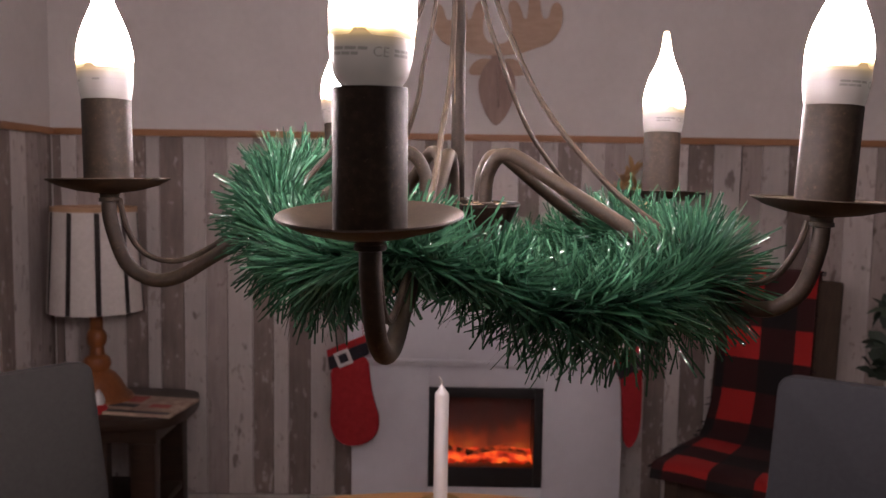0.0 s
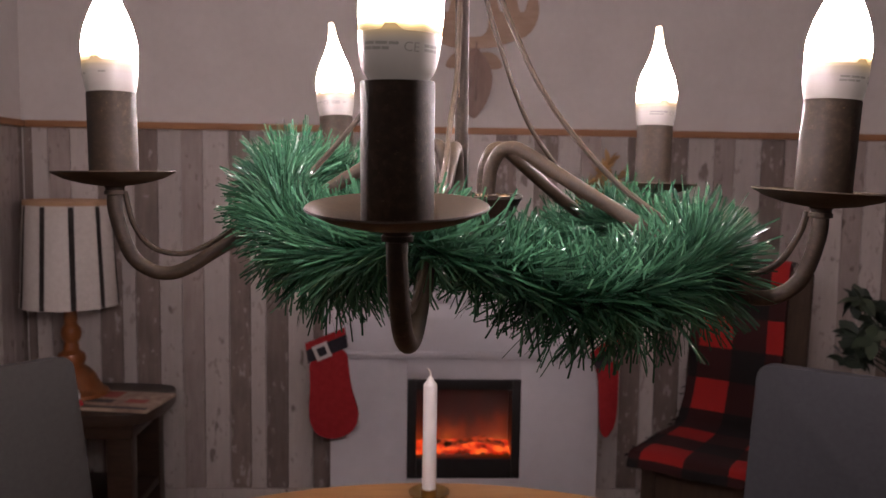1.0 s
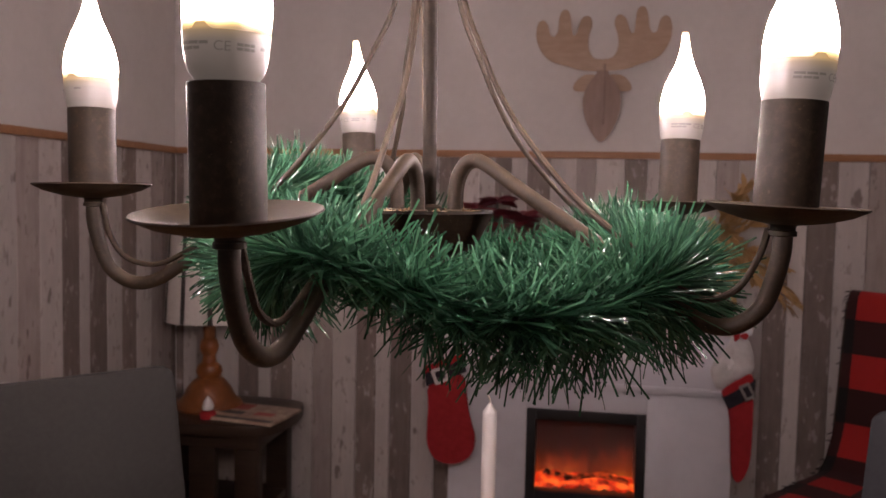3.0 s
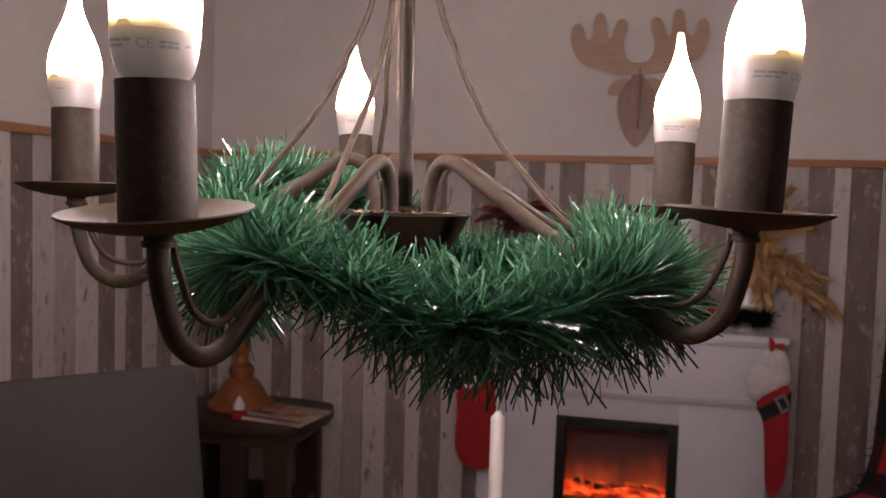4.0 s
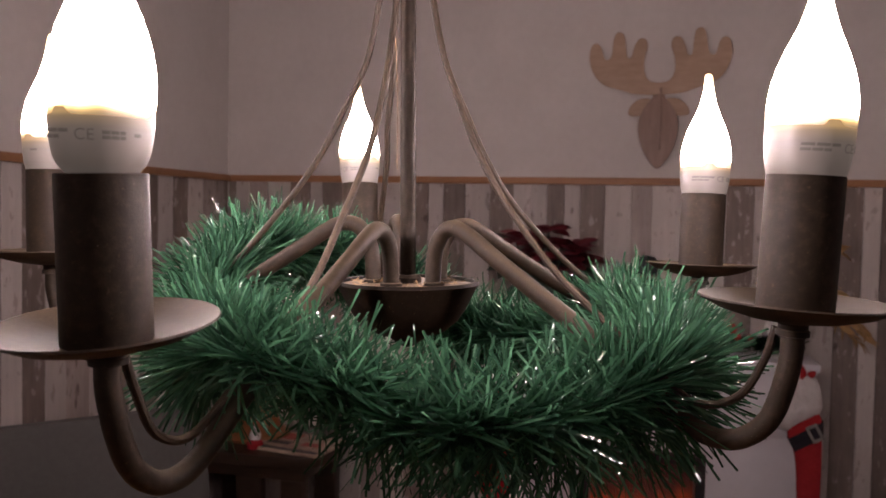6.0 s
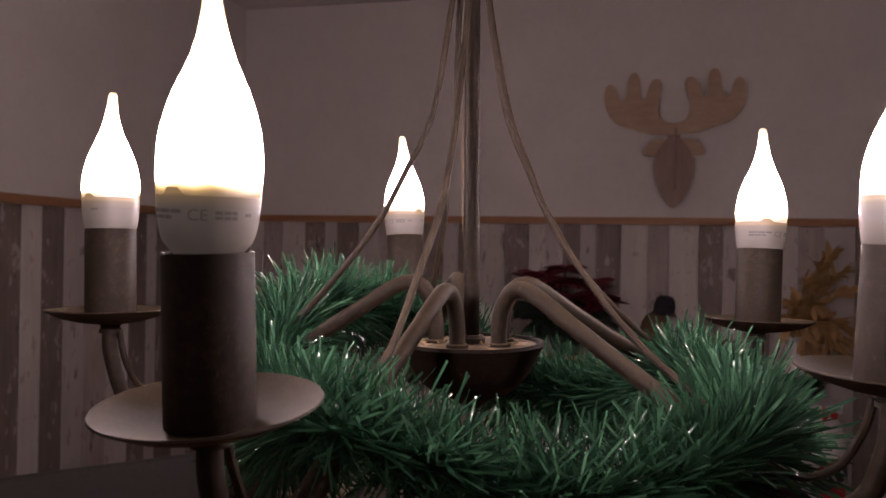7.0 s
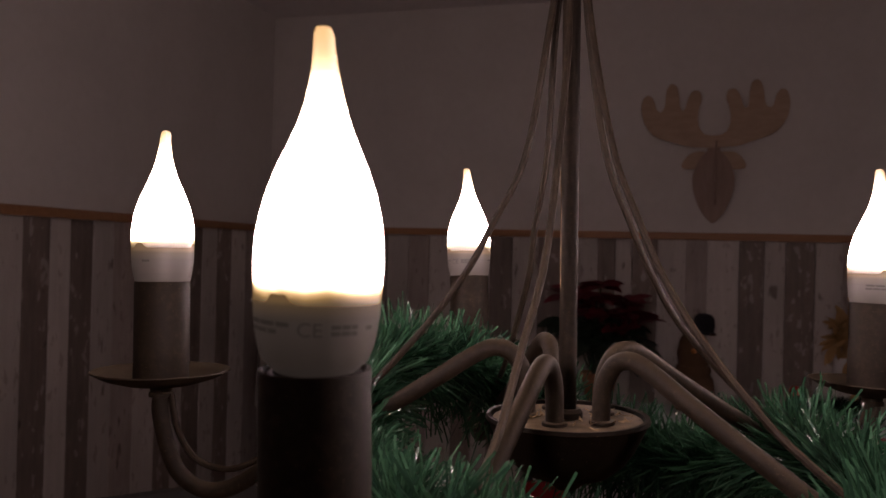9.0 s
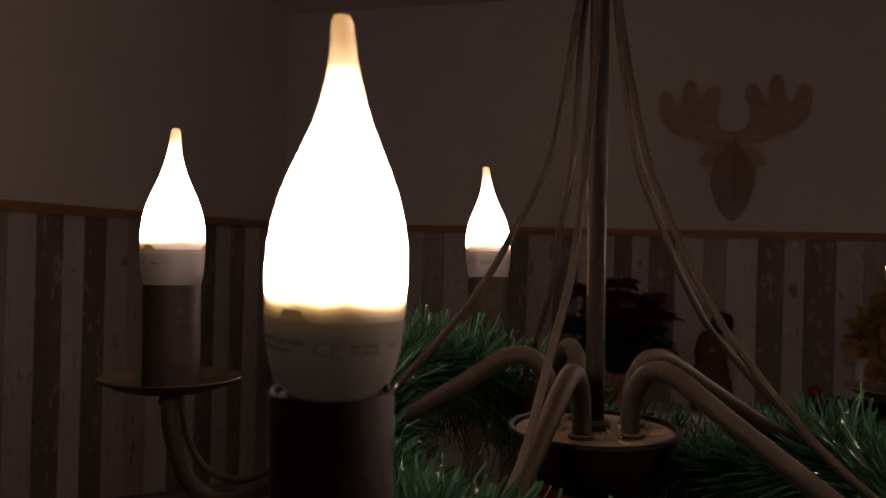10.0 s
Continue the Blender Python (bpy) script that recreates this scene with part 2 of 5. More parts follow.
M = {
    "paint": plain("wall_paint", (0.592, 0.562, 0.538), (0.645, 0.615, 0.590), 0.75, 40, bump=0.12),
    "ceiling": plain("ceiling_paint", (0.66, 0.63, 0.62), (0.72, 0.69, 0.68), 0.85, 40),
    "plank_white": plank_paint("weathered_white_board", (0.43, 0.40, 0.378), (0.57, 0.53, 0.502), (0.24, 0.19, 0.16)),
    "plank_brown": plank_paint("weathered_brown_board", (0.122, 0.098, 0.086), (0.25, 0.205, 0.180), (0.50, 0.46, 0.44)),
    "plank_mid": plank_paint("weathered_taupe_board", (0.26, 0.220, 0.200), (0.42, 0.37, 0.345), (0.14, 0.11, 0.10)),
    "rail": wood("orange_pine_rail", (0.27, 0.128, 0.058), (0.41, 0.21, 0.10), 0.5, (1.2, 14, 14)),
    "floor": wood("oak_laminate", (0.16, 0.10, 0.06), (0.30, 0.20, 0.12), 0.4, (14, 1, 14)),
    "bronze": dusty_metal(),
    "hub": dusty_metal("dark_bronze", 0.55, 0.15, 0.3, 0.05, 0.0),
    "flake": plain("dry_tan_flake", (0.16, 0.105, 0.050), (0.30, 0.205, 0.105), 0.9, 300, bump=0.3),
    "lid": plain("brown_dust", (0.045, 0.030, 0.014), (0.165, 0.112, 0.052), 0.95, 110, bump=0.8),
    "wire": dusty_metal("dusty_wire", 2.0, 1.0, 0.6),
    "glass_lit": bulb_glass("lit_frosted_glass", 0.0210),
    "glass_low": bulb_glass("lit_frosted_glass_low_collar", 0.0155),
    "collar": bulb_collar(),
    # the print carries some of the collar's painted glow as emission
    "print": plain("glowing_grey_print", (0.070, 0.064, 0.058), (0.082, 0.075, 0.068), 0.6, **{"Emission Color": (1.0, 0.80, 0.68), "Emission Strength": 0.062}),
    "tinsel": tinsel("green_tinsel", (0.008, 0.025, 0.0150), (0.0205, 0.057, 0.032)),
    "core": plain("garland_wire", (0.01, 0.03, 0.015), (0.015, 0.05, 0.025), 0.6),
    "fir": tinsel("dark_fir", (0.003, 0.009, 0.006), (0.009, 0.022, 0.013)),
    "bauble": plain("red_gloss", (0.20, 0.012, 0.012), (0.26, 0.018, 0.016), 0.18, 20, bump=0.0),
    "white_paint": plain("white_satin_paint", (0.565, 0.57, 0.61), (0.625, 0.63, 0.67), 0.4, 30, bump=0.04),
    "black": plain("black_satin_metal", (0.008, 0.008, 0.009), (0.014, 0.014, 0.015), 0.35),
    "charcoal": glowing_log(),
    "embers": embers(),
    "flames": flame_screen(),
    "felt_red": plain("red_felt", (0.25, 0.009, 0.013), (0.32, 0.015, 0.019), 0.95, 400, bump=0.4),
    "felt_black": plain("black_felt", (0.010, 0.009, 0.014), (0.018, 0.016, 0.022), 0.95, 400, bump=0.4),
    "felt_white": plain("white_felt", (0.46, 0.45, 0.44), (0.56, 0.55, 0.54), 0.95, 300, bump=0.5),
    "buckle_grey": plain("grey_felt", (0.16, 0.155, 0.145), (0.22, 0.215, 0.20), 0.95, 300, bump=0.4),
    "ply": wood("birch_plywood", (0.35, 0.242, 0.165), (0.47, 0.340, 0.245), 0.6, (3, 8, 12)),
    "ply_dark": wood("stained_plywood", (0.225, 0.150, 0.120), (0.33, 0.230, 0.188), 0.55, (8, 8, 2)),
    "dark_wood": wood("dark_stained_wood", (0.014, 0.009, 0.006), (0.045, 0.026, 0.016), 0.35, (2, 14, 14)),
    "lamp_wood": wood("orange_turned_wood", (0.16, 0.050, 0.013), (0.25, 0.086, 0.024), 0.35, (10, 10, 3)),
    "shade": plain("white_linen", (0.52, 0.49, 0.45), (0.60, 0.57, 0.53), 0.9, 500, bump=0.3),
    "stripe": plain("dark_ribbon", (0.035, 0.03, 0.028), (0.06, 0.05, 0.045), 0.8, 300),
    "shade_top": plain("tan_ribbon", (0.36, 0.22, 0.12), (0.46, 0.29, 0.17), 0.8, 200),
    "pine": wood("orange_pine", (0.36, 0.17, 0.055), (0.52, 0.28, 0.10), 0.32, (1.2, 12, 12)),
    "wax": plain("white_wax", (0.58, 0.575, 0.565), (0.66, 0.65, 0.64), 0.4, 40, bump=0.05),
    "wick": plain("cotton_wick", (0.5, 0.47, 0.42), (0.6, 0.57, 0.52), 0.9),
    "brass": plain("aged_brass", (0.36, 0.25, 0.11), (0.48, 0.34, 0.16), 0.3, 80, 1.0),
    "grey_cloth": plain("grey_blue_fabric", (0.034, 0.036, 0.042), (0.042, 0.044, 0.050), 0.95, 700, bump=0.3),
    "dark_cloth": plain("dark_grey_fabric", (0.038, 0.037, 0.035), (0.047, 0.046, 0.043), 0.95, 700, bump=0.3),
    "leg_wood": wood("dark_beech", (0.05, 0.03, 0.02), (0.1, 0.06, 0.035), 0.4),
    "chair_wood": wood("brown_chair_wood", (0.030, 0.018, 0.011), (0.060, 0.037, 0.022), 0.85),
    "check": plaid(),
    "leaf": plain("dark_green_leaf", (0.010, 0.020, 0.012), (0.022, 0.040, 0.022), 0.6, 20),
    "leaf_light": plain("variegated_leaf", (0.030, 0.048, 0.026), (0.055, 0.075, 0.045), 0.45, 30),
    "bract": plain("red_bract", (0.095, 0.005, 0.013), (0.175, 0.009, 0.022), 0.6, 30),
    "gold": plain("gold_glitter", (0.33, 0.205, 0.085), (0.47, 0.305, 0.135), 0.6, 300, 0.1, bump=0.5),
    "ceramic": plain("white_ceramic", (0.6, 0.59, 0.58), (0.68, 0.67, 0.66), 0.25, 20, bump=0.02),
    "terracotta": plain("terracotta", (0.28, 0.11, 0.05), (0.36, 0.15, 0.08), 0.8, 60),
    "paper": plain("printed_cover", (0.26, 0.17, 0.14), (0.62, 0.52, 0.38), 0.5, 45, bump=0.02),
    "paper_red": plain("printed_red", (0.35, 0.06, 0.05), (0.42, 0.10, 0.08), 0.5),
    "paper_dark": plain("printed_dark", (0.03, 0.03, 0.035), (0.06, 0.055, 0.06), 0.5),
    "tan_felt": plain("tan_felt", (0.10, 0.055, 0.03), (0.16, 0.09, 0.05), 0.9),
    "orange_felt": plain("orange_felt", (0.45, 0.16, 0.04), (0.5, 0.2, 0.06), 0.9),
}
glass = Nodes("thin_glass")
glass.set((1, 1, 1), 0.02, 0.0, **{"Transmission Weight": 1.0, "IOR": 1.45})
M["glass"] = glass.mat


# ---- building helpers ----
def link_mesh(name, bm, mats, parent=None, label="", smooth=None):
    if smooth is not None:
        for f in bm.faces:
            f.smooth = True
    me = bpy.data.meshes.new(name)
    bm.normal_update()
    bm.to_mesh(me)
    bm.free()
    for m in (mats if isinstance(mats, (list, tuple)) else [mats]):
        me.materials.append(m)
    if smooth is not None:
        me.set_sharp_from_angle(angle=radians(smooth))
    ob = new(name, me)
    if parent is not None:
        ob.parent = parent
        ob.matrix_parent_inverse = parent.matrix_basis.inverted()
    if label:
        ob["label"] = label
    return ob


def part(name, bm, material, parent, label="", smooth=35):
    """One mesh object under a thing or a part; the bmesh is in world metres."""
    return link_mesh(name, bm, material, parent, label, smooth)


def thing(name, m, label, category, group="", kind=""):
    ob = new(name)
    ob.empty_display_size = 0.05
    ob.matrix_basis = m
    return tagged(ob, label, category, group, kind)


def box(lo, hi, bevel=0.0, m=None, seg=2):
    bm = bmesh.new()
    bmesh.ops.create_cube(bm, size=1)
    for v in bm.verts:
        v.co = Vector([lo[i] + (v.co[i] + 0.5) * (hi[i] - lo[i]) for i in range(3)])
    if bevel:
        bmesh.ops.bevel(bm, geom=bm.edges[:], offset=bevel, segments=seg, affect="EDGES", profile=0.6)
    if m is not None:
        bm.transform(m)
    return bm


def merge(*bms):
    out = bms[0]
    for b in bms[1:]:
        me = bpy.data.meshes.new("joined")
        b.to_mesh(me)
        b.free()
        out.from_mesh(me)
        bpy.data.meshes.remove(me)
    return out


def lathe(profile, m=None, n=32, closed=True):
    """Turn (r, z) pairs round the z axis."""
    bm = bmesh.new()
    rings = []
    for r, z in profile:
        if r < 1e-6:
            rings.append([bm.verts.new((0, 0, z))])
        else:
            rings.append([bm.verts.new((r * math.cos(a), r * math.sin(a), z)) for a in (2 * math.pi * k / n for k in range(n))])
    for a, b in zip(rings, rings[1:]):
        for k in range(n):
            j = (k + 1) % n
            q = [a[k % len(a)], a[j % len(a)], b[j % len(b)], b[k % len(b)]]
            q = list(dict.fromkeys(q))
            if len(q) > 2:
                bm.faces.new(q)
    if closed:
        for ring in (rings[0], rings[-1]):
            if len(ring) > 2:
                bm.faces.new(ring)
    bmesh.ops.recalc_face_normals(bm, faces=bm.faces[:])
    if m is not None:
        bm.transform(m)
    return bm


def spline(points, steps=8):
    """Catmull-Rom through the points."""
    p = [Vector(q) for q in points]
    p = [2 * p[0] - p[1]] + p + [2 * p[-1] - p[-2]]
    out = []
    for a, b, c, d in zip(p, p[1:], p[2:], p[3:]):
        for k in range(steps):
            t = k / steps
            out.append(0.5 * (2 * b + (c - a) * t + (2 * a - 5 * b + 4 * c - d) * t * t + (3 * b - a - 3 * c + d) * t ** 3))
    return out + [p[-2]]


def tube(path, radius, n=12, m=None):
    """A round tube along a path; radius is a number or a function of 0..1."""
    bm = bmesh.new()
    rings, up = [], Vector((0.31, 0.77, 0.55)).normalized()
    for i, q in enumerate(path):
        d = (path[min(i + 1, len(path) - 1)] - path[max(i - 1, 0)]).normalized()
        up = (up - d * up.dot(d)).normalized()
        side = d.cross(up)
        r = radius(i / (len(path) - 1)) if callable(radius) else radius
        rings.append([bm.verts.new(q + r * (math.cos(a) * up + math.sin(a) * side)) for a in (2 * math.pi * k / n for k in range(n))])
    for a, b in zip(rings, rings[1:]):
        for k in range(n):
            bm.faces.new((a[k], a[(k + 1) % n], b[(k + 1) % n], b[k]))
    bm.faces.new(rings[0])
    bm.faces.new(rings[-1])
    bmesh.ops.recalc_face_normals(bm, faces=bm.faces[:])
    if m is not None:
        bm.transform(m)
    return bm


def rounded(outline, times=2):
    """Cut the corners of a closed outline, so that it runs round."""
    p = [Vector((a, b)) for a, b in outline]
    for _ in range(times):
        p = [q for a, b in zip(p, p[1:] + p[:1]) for q in (a * 0.75 + b * 0.25, a * 0.25 + b * 0.75)]
    return p


def plate(outline, thick, m=None, bevel=0.0):
    """A flat board in x and z, thick along y, from a closed outline."""
    bm = bmesh.new()
    f = bm.faces.new([bm.verts.new((p[0], 0, p[1])) for p in outline])
    ext = bmesh.ops.extrude_face_region(bm, geom=[f])
    bmesh.ops.translate(bm, vec=(0, thick, 0), verts=[v for v in ext["geom"] if isinstance(v, bmesh.types.BMVert)])
    bmesh.ops.recalc_face_normals(bm, faces=bm.faces[:])
    if bevel:
        edges = [e for e in bm.edges if len(e.link_faces) == 2 and any(len(q.verts) > 4 for q in e.link_faces)]
        bmesh.ops.bevel(bm, geom=edges, offset=bevel, segments=2, affect="EDGES", profile=0.6)
    if m is not None:
        bm.transform(m)
    return bm


def strips(items, width, bend=0.0, taper=0.6):
    """Thin two-piece blades from root to tip: items of (root, way, length, side)."""
    verts, faces = [], []
    for root, way, length, side, droop in items:
        s = side * (width * 0.5)
        mid = root + way * (length * 0.5) + Vector((0, 0, -droop * 0.25))
        tip = root + way * length + Vector((0, 0, -droop))
        k = len(verts)
        verts += [root - s, root + s, mid + s, mid - s, tip + s * taper, tip - s * taper]
        faces += [(k, k + 1, k + 2, k + 3), (k + 3, k + 2, k + 4, k + 5)]
    bm = bmesh.new()
    me = bpy.data.meshes.new("blades")
    me.from_pydata(verts, [], faces)
    bm.from_mesh(me)
    bpy.data.meshes.remove(me)
    return bm


def leaf(length, width, curl=0.15):
    """One pointed leaf along +y with a fold and a droop."""
    bm = bmesh.new()
    rows = []
    for i in range(6):
        t = i / 5
        w = width * 0.5 * math.sin(math.pi * min(1, 0.08 + 0.92 * t)) ** 0.8
        z = -curl * length * t * t
        rows.append([bm.verts.new((s * w, t * length, z + abs(s) * w * 0.25)) for s in (-1, 0, 1)])
    for a, b in zip(rows, rows[1:]):
        for k in range(2):
            bm.faces.new((a[k], a[k + 1], b[k + 1], b[k]))
    return bm


def Z(v):
    """Height over the floor of a level given from the first eye."""
    return EYE + v


rnd = random.Random(7)


# ---- the room ----
XL, XR, YB, YF = -1.40, 2.30, 2.945, -1.3     # left and right wall, far wall, wall behind the camera
CEIL, RAIL = Z(0.94), Z(0.137)


def structure(name, bm, material, label, category, smooth=None):
    return tagged(link_mesh(name, bm, material, None, "", smooth), label, category, "", "structure")


structure("floor", box((XL - 0.1, YF - 0.1, -0.1), (XR + 0.1, YB + 0.1, 0)), M["floor"], "brown oak laminate floor", "floor")
structure("ceiling", box((XL - 0.1, YF - 0.1, CEIL), (XR + 0.1, YB + 0.1, CEIL + 0.1)), M["ceiling"], "plain painted ceiling", "ceiling")
wall_north = structure("wall_north", box((XL - 0.1, YB, 0), (XR + 0.1, YB + 0.1, CEIL)), M["paint"], "pale mauve-grey painted wall over weathered boards", "wall")
wall_west = structure("wall_west", box((XL - 0.1, YF, 0), (XL, YB, CEIL)), M["paint"], "pale mauve-grey painted wall over weathered boards", "wall")
structure("wall_east", box((XR, YF, 0), (XR + 0.1, YB, CEIL)), M["paint"], "plain painted wall out of view", "wall")
# unseen wall, drawn close behind the camera to bounce fill light
structure("wall_south", box((XL - 0.1, YF - 0.1, 0), (XR + 0.1, YF, CEIL)), M["paint"], "plain painted wall out of view", "wall")

# orange-brown rail on top of the boards
structure("trim_north", box((XL + 0.022, YB - 0.022, RAIL), (XR - 0.002, YB + 0.0, RAIL + 0.024), 0.004), M["rail"], "narrow orange pine rail along the wall", "trim", 35)
structure("trim_west", box((XL, YF + 0.002, RAIL), (XL + 0.022, YB - 0.002, RAIL + 0.024), 0.004), M["rail"], "narrow orange pine rail along the wall", "trim", 35)
structure("baseboard_north", box((XL + 0.016, YB - 0.015, 0.002), (XR - 0.002, YB, 0.08), 0.003), M["plank_white"], "white baseboard", "baseboard", 35)
structure("baseboard_west", box((XL, YF + 0.002, 0.002), (XL + 0.015, YB - 0.002, 0.08), 0.003), M["plank_white"], "white baseboard", "baseboard", 35)

# ---- the chandelier ----
HUB = Vector((0.0104, 0.6281, Z(-0.0182)))
AXIS = Vector((-0.0105, -0.0167, 1)).normalized()      # it hangs a little out of plumb
# drip dish, top of the candle sleeve and tip of the bulb, arm by arm
BULBS = {
    "a": ((-0.2426, 0.5986, -0.0042), (-0.2437, 0.5989, 0.0530), (-0.2456, 0.5996, 0.1490)),
    "b": ((-0.0333, 0.3738, -0.0170), (-0.0337, 0.3710, 0.0402), (-0.0299, 0.3665, 0.1411)),
    "c": ((0.2314, 0.5036, -0.0094), (0.2337, 0.5023, 0.0478), (0.2380, 0.5002, 0.1437)),
    "d": ((0.2055, 0.7886, -0.0090), (0.2065, 0.7900, 0.0482), (0.2085, 0.7926, 0.1425)),
    "e": ((-0.1045, 0.8521, -0.0016), (-0.1071, 0.8549, 0.0556), (-0.1116, 0.8601, 0.1516)),
}


def upright(origin, axis, turn=0.0):
    """The pose at origin whose z axis points along axis."""
    return Matrix.Translation(origin) @ Vector(axis).to_track_quat("Z", "Y").to_matrix().to_4x4() @ pose(0, 0, 0, 0, 0, turn)


HUBM = upright(HUB, AXIS)
chandelier = thing("chandelier", Matrix.Translation(HUB), "dark bronze five-armed chandelier, dusty, hanging over the round table", "chandelier")
part("rod", lathe([(0.0052, 0.0), (0.0052, 0.93)], HUBM, 20), M["bronze"], chandelier)
part("rod_collar", lathe([(0.009, 0.0), (0.009, 0.003), (0.0075, 0.005), (0.0055, 0.005)], HUBM, 20), M["bronze"], chandelier)
part("canopy", lathe([(0.006, 0.87), (0.02, 0.872), (0.05, 0.90), (0.055, 0.957), (0.0, 0.957)], HUBM, 32), M["bronze"], chandelier, "bronze ceiling rose")
part("lid", lathe([(0.0, -0.0008), (0.042, -0.0008), (0.0435, -0.0012), (0.0, -0.0012)], HUBM, 40), M["lid"], chandelier, "thickly dusty lid of the hub")
part("hub", lathe([(0.0, -0.0015), (0.0435, -0.0015), (0.0445, 0.0010), (0.0472, 0.0012), (0.0478, -0.0010), (0.0456, -0.004), (0.0432, -0.009), (0.0392, -0.0175), (0.0335, -0.0255), (0.025, -0.0325), (0.012, -0.037), (0.006, -0.042), (0.0, -0.044)], HUBM, 40), M["hub"], chandelier, "bowl-shaped hub with a dusty lid")

def dry_flakes(count, rng):
    """Curled dry flakes lying about on the hub's lid."""
    bm = bmesh.new()
    for _ in range(count):
        a, r, h = rng.uniform(0, 2 * math.pi), 0.039 * math.sqrt(rng.uniform(0.04, 1.0)), rng.uniform(0, 2 * math.pi)
        ln, wd, curl = rng.uniform(0.004, 0.011), rng.uniform(0.0010, 0.0026), rng.uniform(0.15, 0.75)
        m = HUBM @ pose(r * math.cos(a), r * math.sin(a), 0.0, rng.uniform(-12, 12), 0, math.degrees(h))
        rows = []
        for k in range(6):
            t = k / 5 - 0.5
            w = wd * 0.5 * math.sqrt(max(0.05, 1 - 4 * t * t * 0.9))
            bend = rng.uniform(-0.0002, 0.0002)
            rows.append([bm.verts.new(m @ Vector((w * q + curl * ln * 0.5 * t * t, ln * t, 0.0004 + curl * ln * t * t * 1.1 + bend + 0.0003 * q))) for q in (-1, 1)])
        for p, q in zip(rows, rows[1:]):
            bm.faces.new((p[0], p[1], q[1], q[0]))
    return bm


tagged(part("dust_flakes", dry_flakes(44, random.Random(21)), M["flake"], chandelier, "curled dry tan flakes on the lid", None), kind="stuff")

part("cobweb", tube(spline([Vector((0.0030, 0.612, 1.392)), Vector((0.0058, 0.612, 1.350)), Vector((0.0068, 0.6115, 1.296))], 6), 0.00022, 5), M["flake"], chandelier, "dusty cobweb thread beside the rod")

ARM = [(0.0240, -0.006), (0.0240, 0.010), (0.0262, 0.0225), (0.0335, 0.0330), (0.0440, 0.0355), (0.0560, 0.0305), (0.0750, 0.0195), (0.1050, 0.0030), (0.1350, -0.0130), (0.1650, -0.0295), (0.1900, -0.0445), (0.2060, -0.0545), (0.2200, -0.0585), (0.2340, -0.0555), (0.2470, -0.0430)]
WIRE = [(0.0065, 0.36), (0.0090, 0.27), (0.0140, 0.218), (0.0270, 0.152), (0.0450, 0.112), (0.0600, 0.085), (0.0830, 0.054), (0.1180, 0.018), (0.1500, -0.008), (0.1780, -0.028)]
RISE = {"a": 0.0035, "b": 0.0004, "c": 0.0012, "d": 0.0018, "e": 0.0040}      # how much higher its first bend stands
SAG = {"a": -0.002, "b": 0.0068, "c": 0.003, "d": 0.002, "e": 0.002}


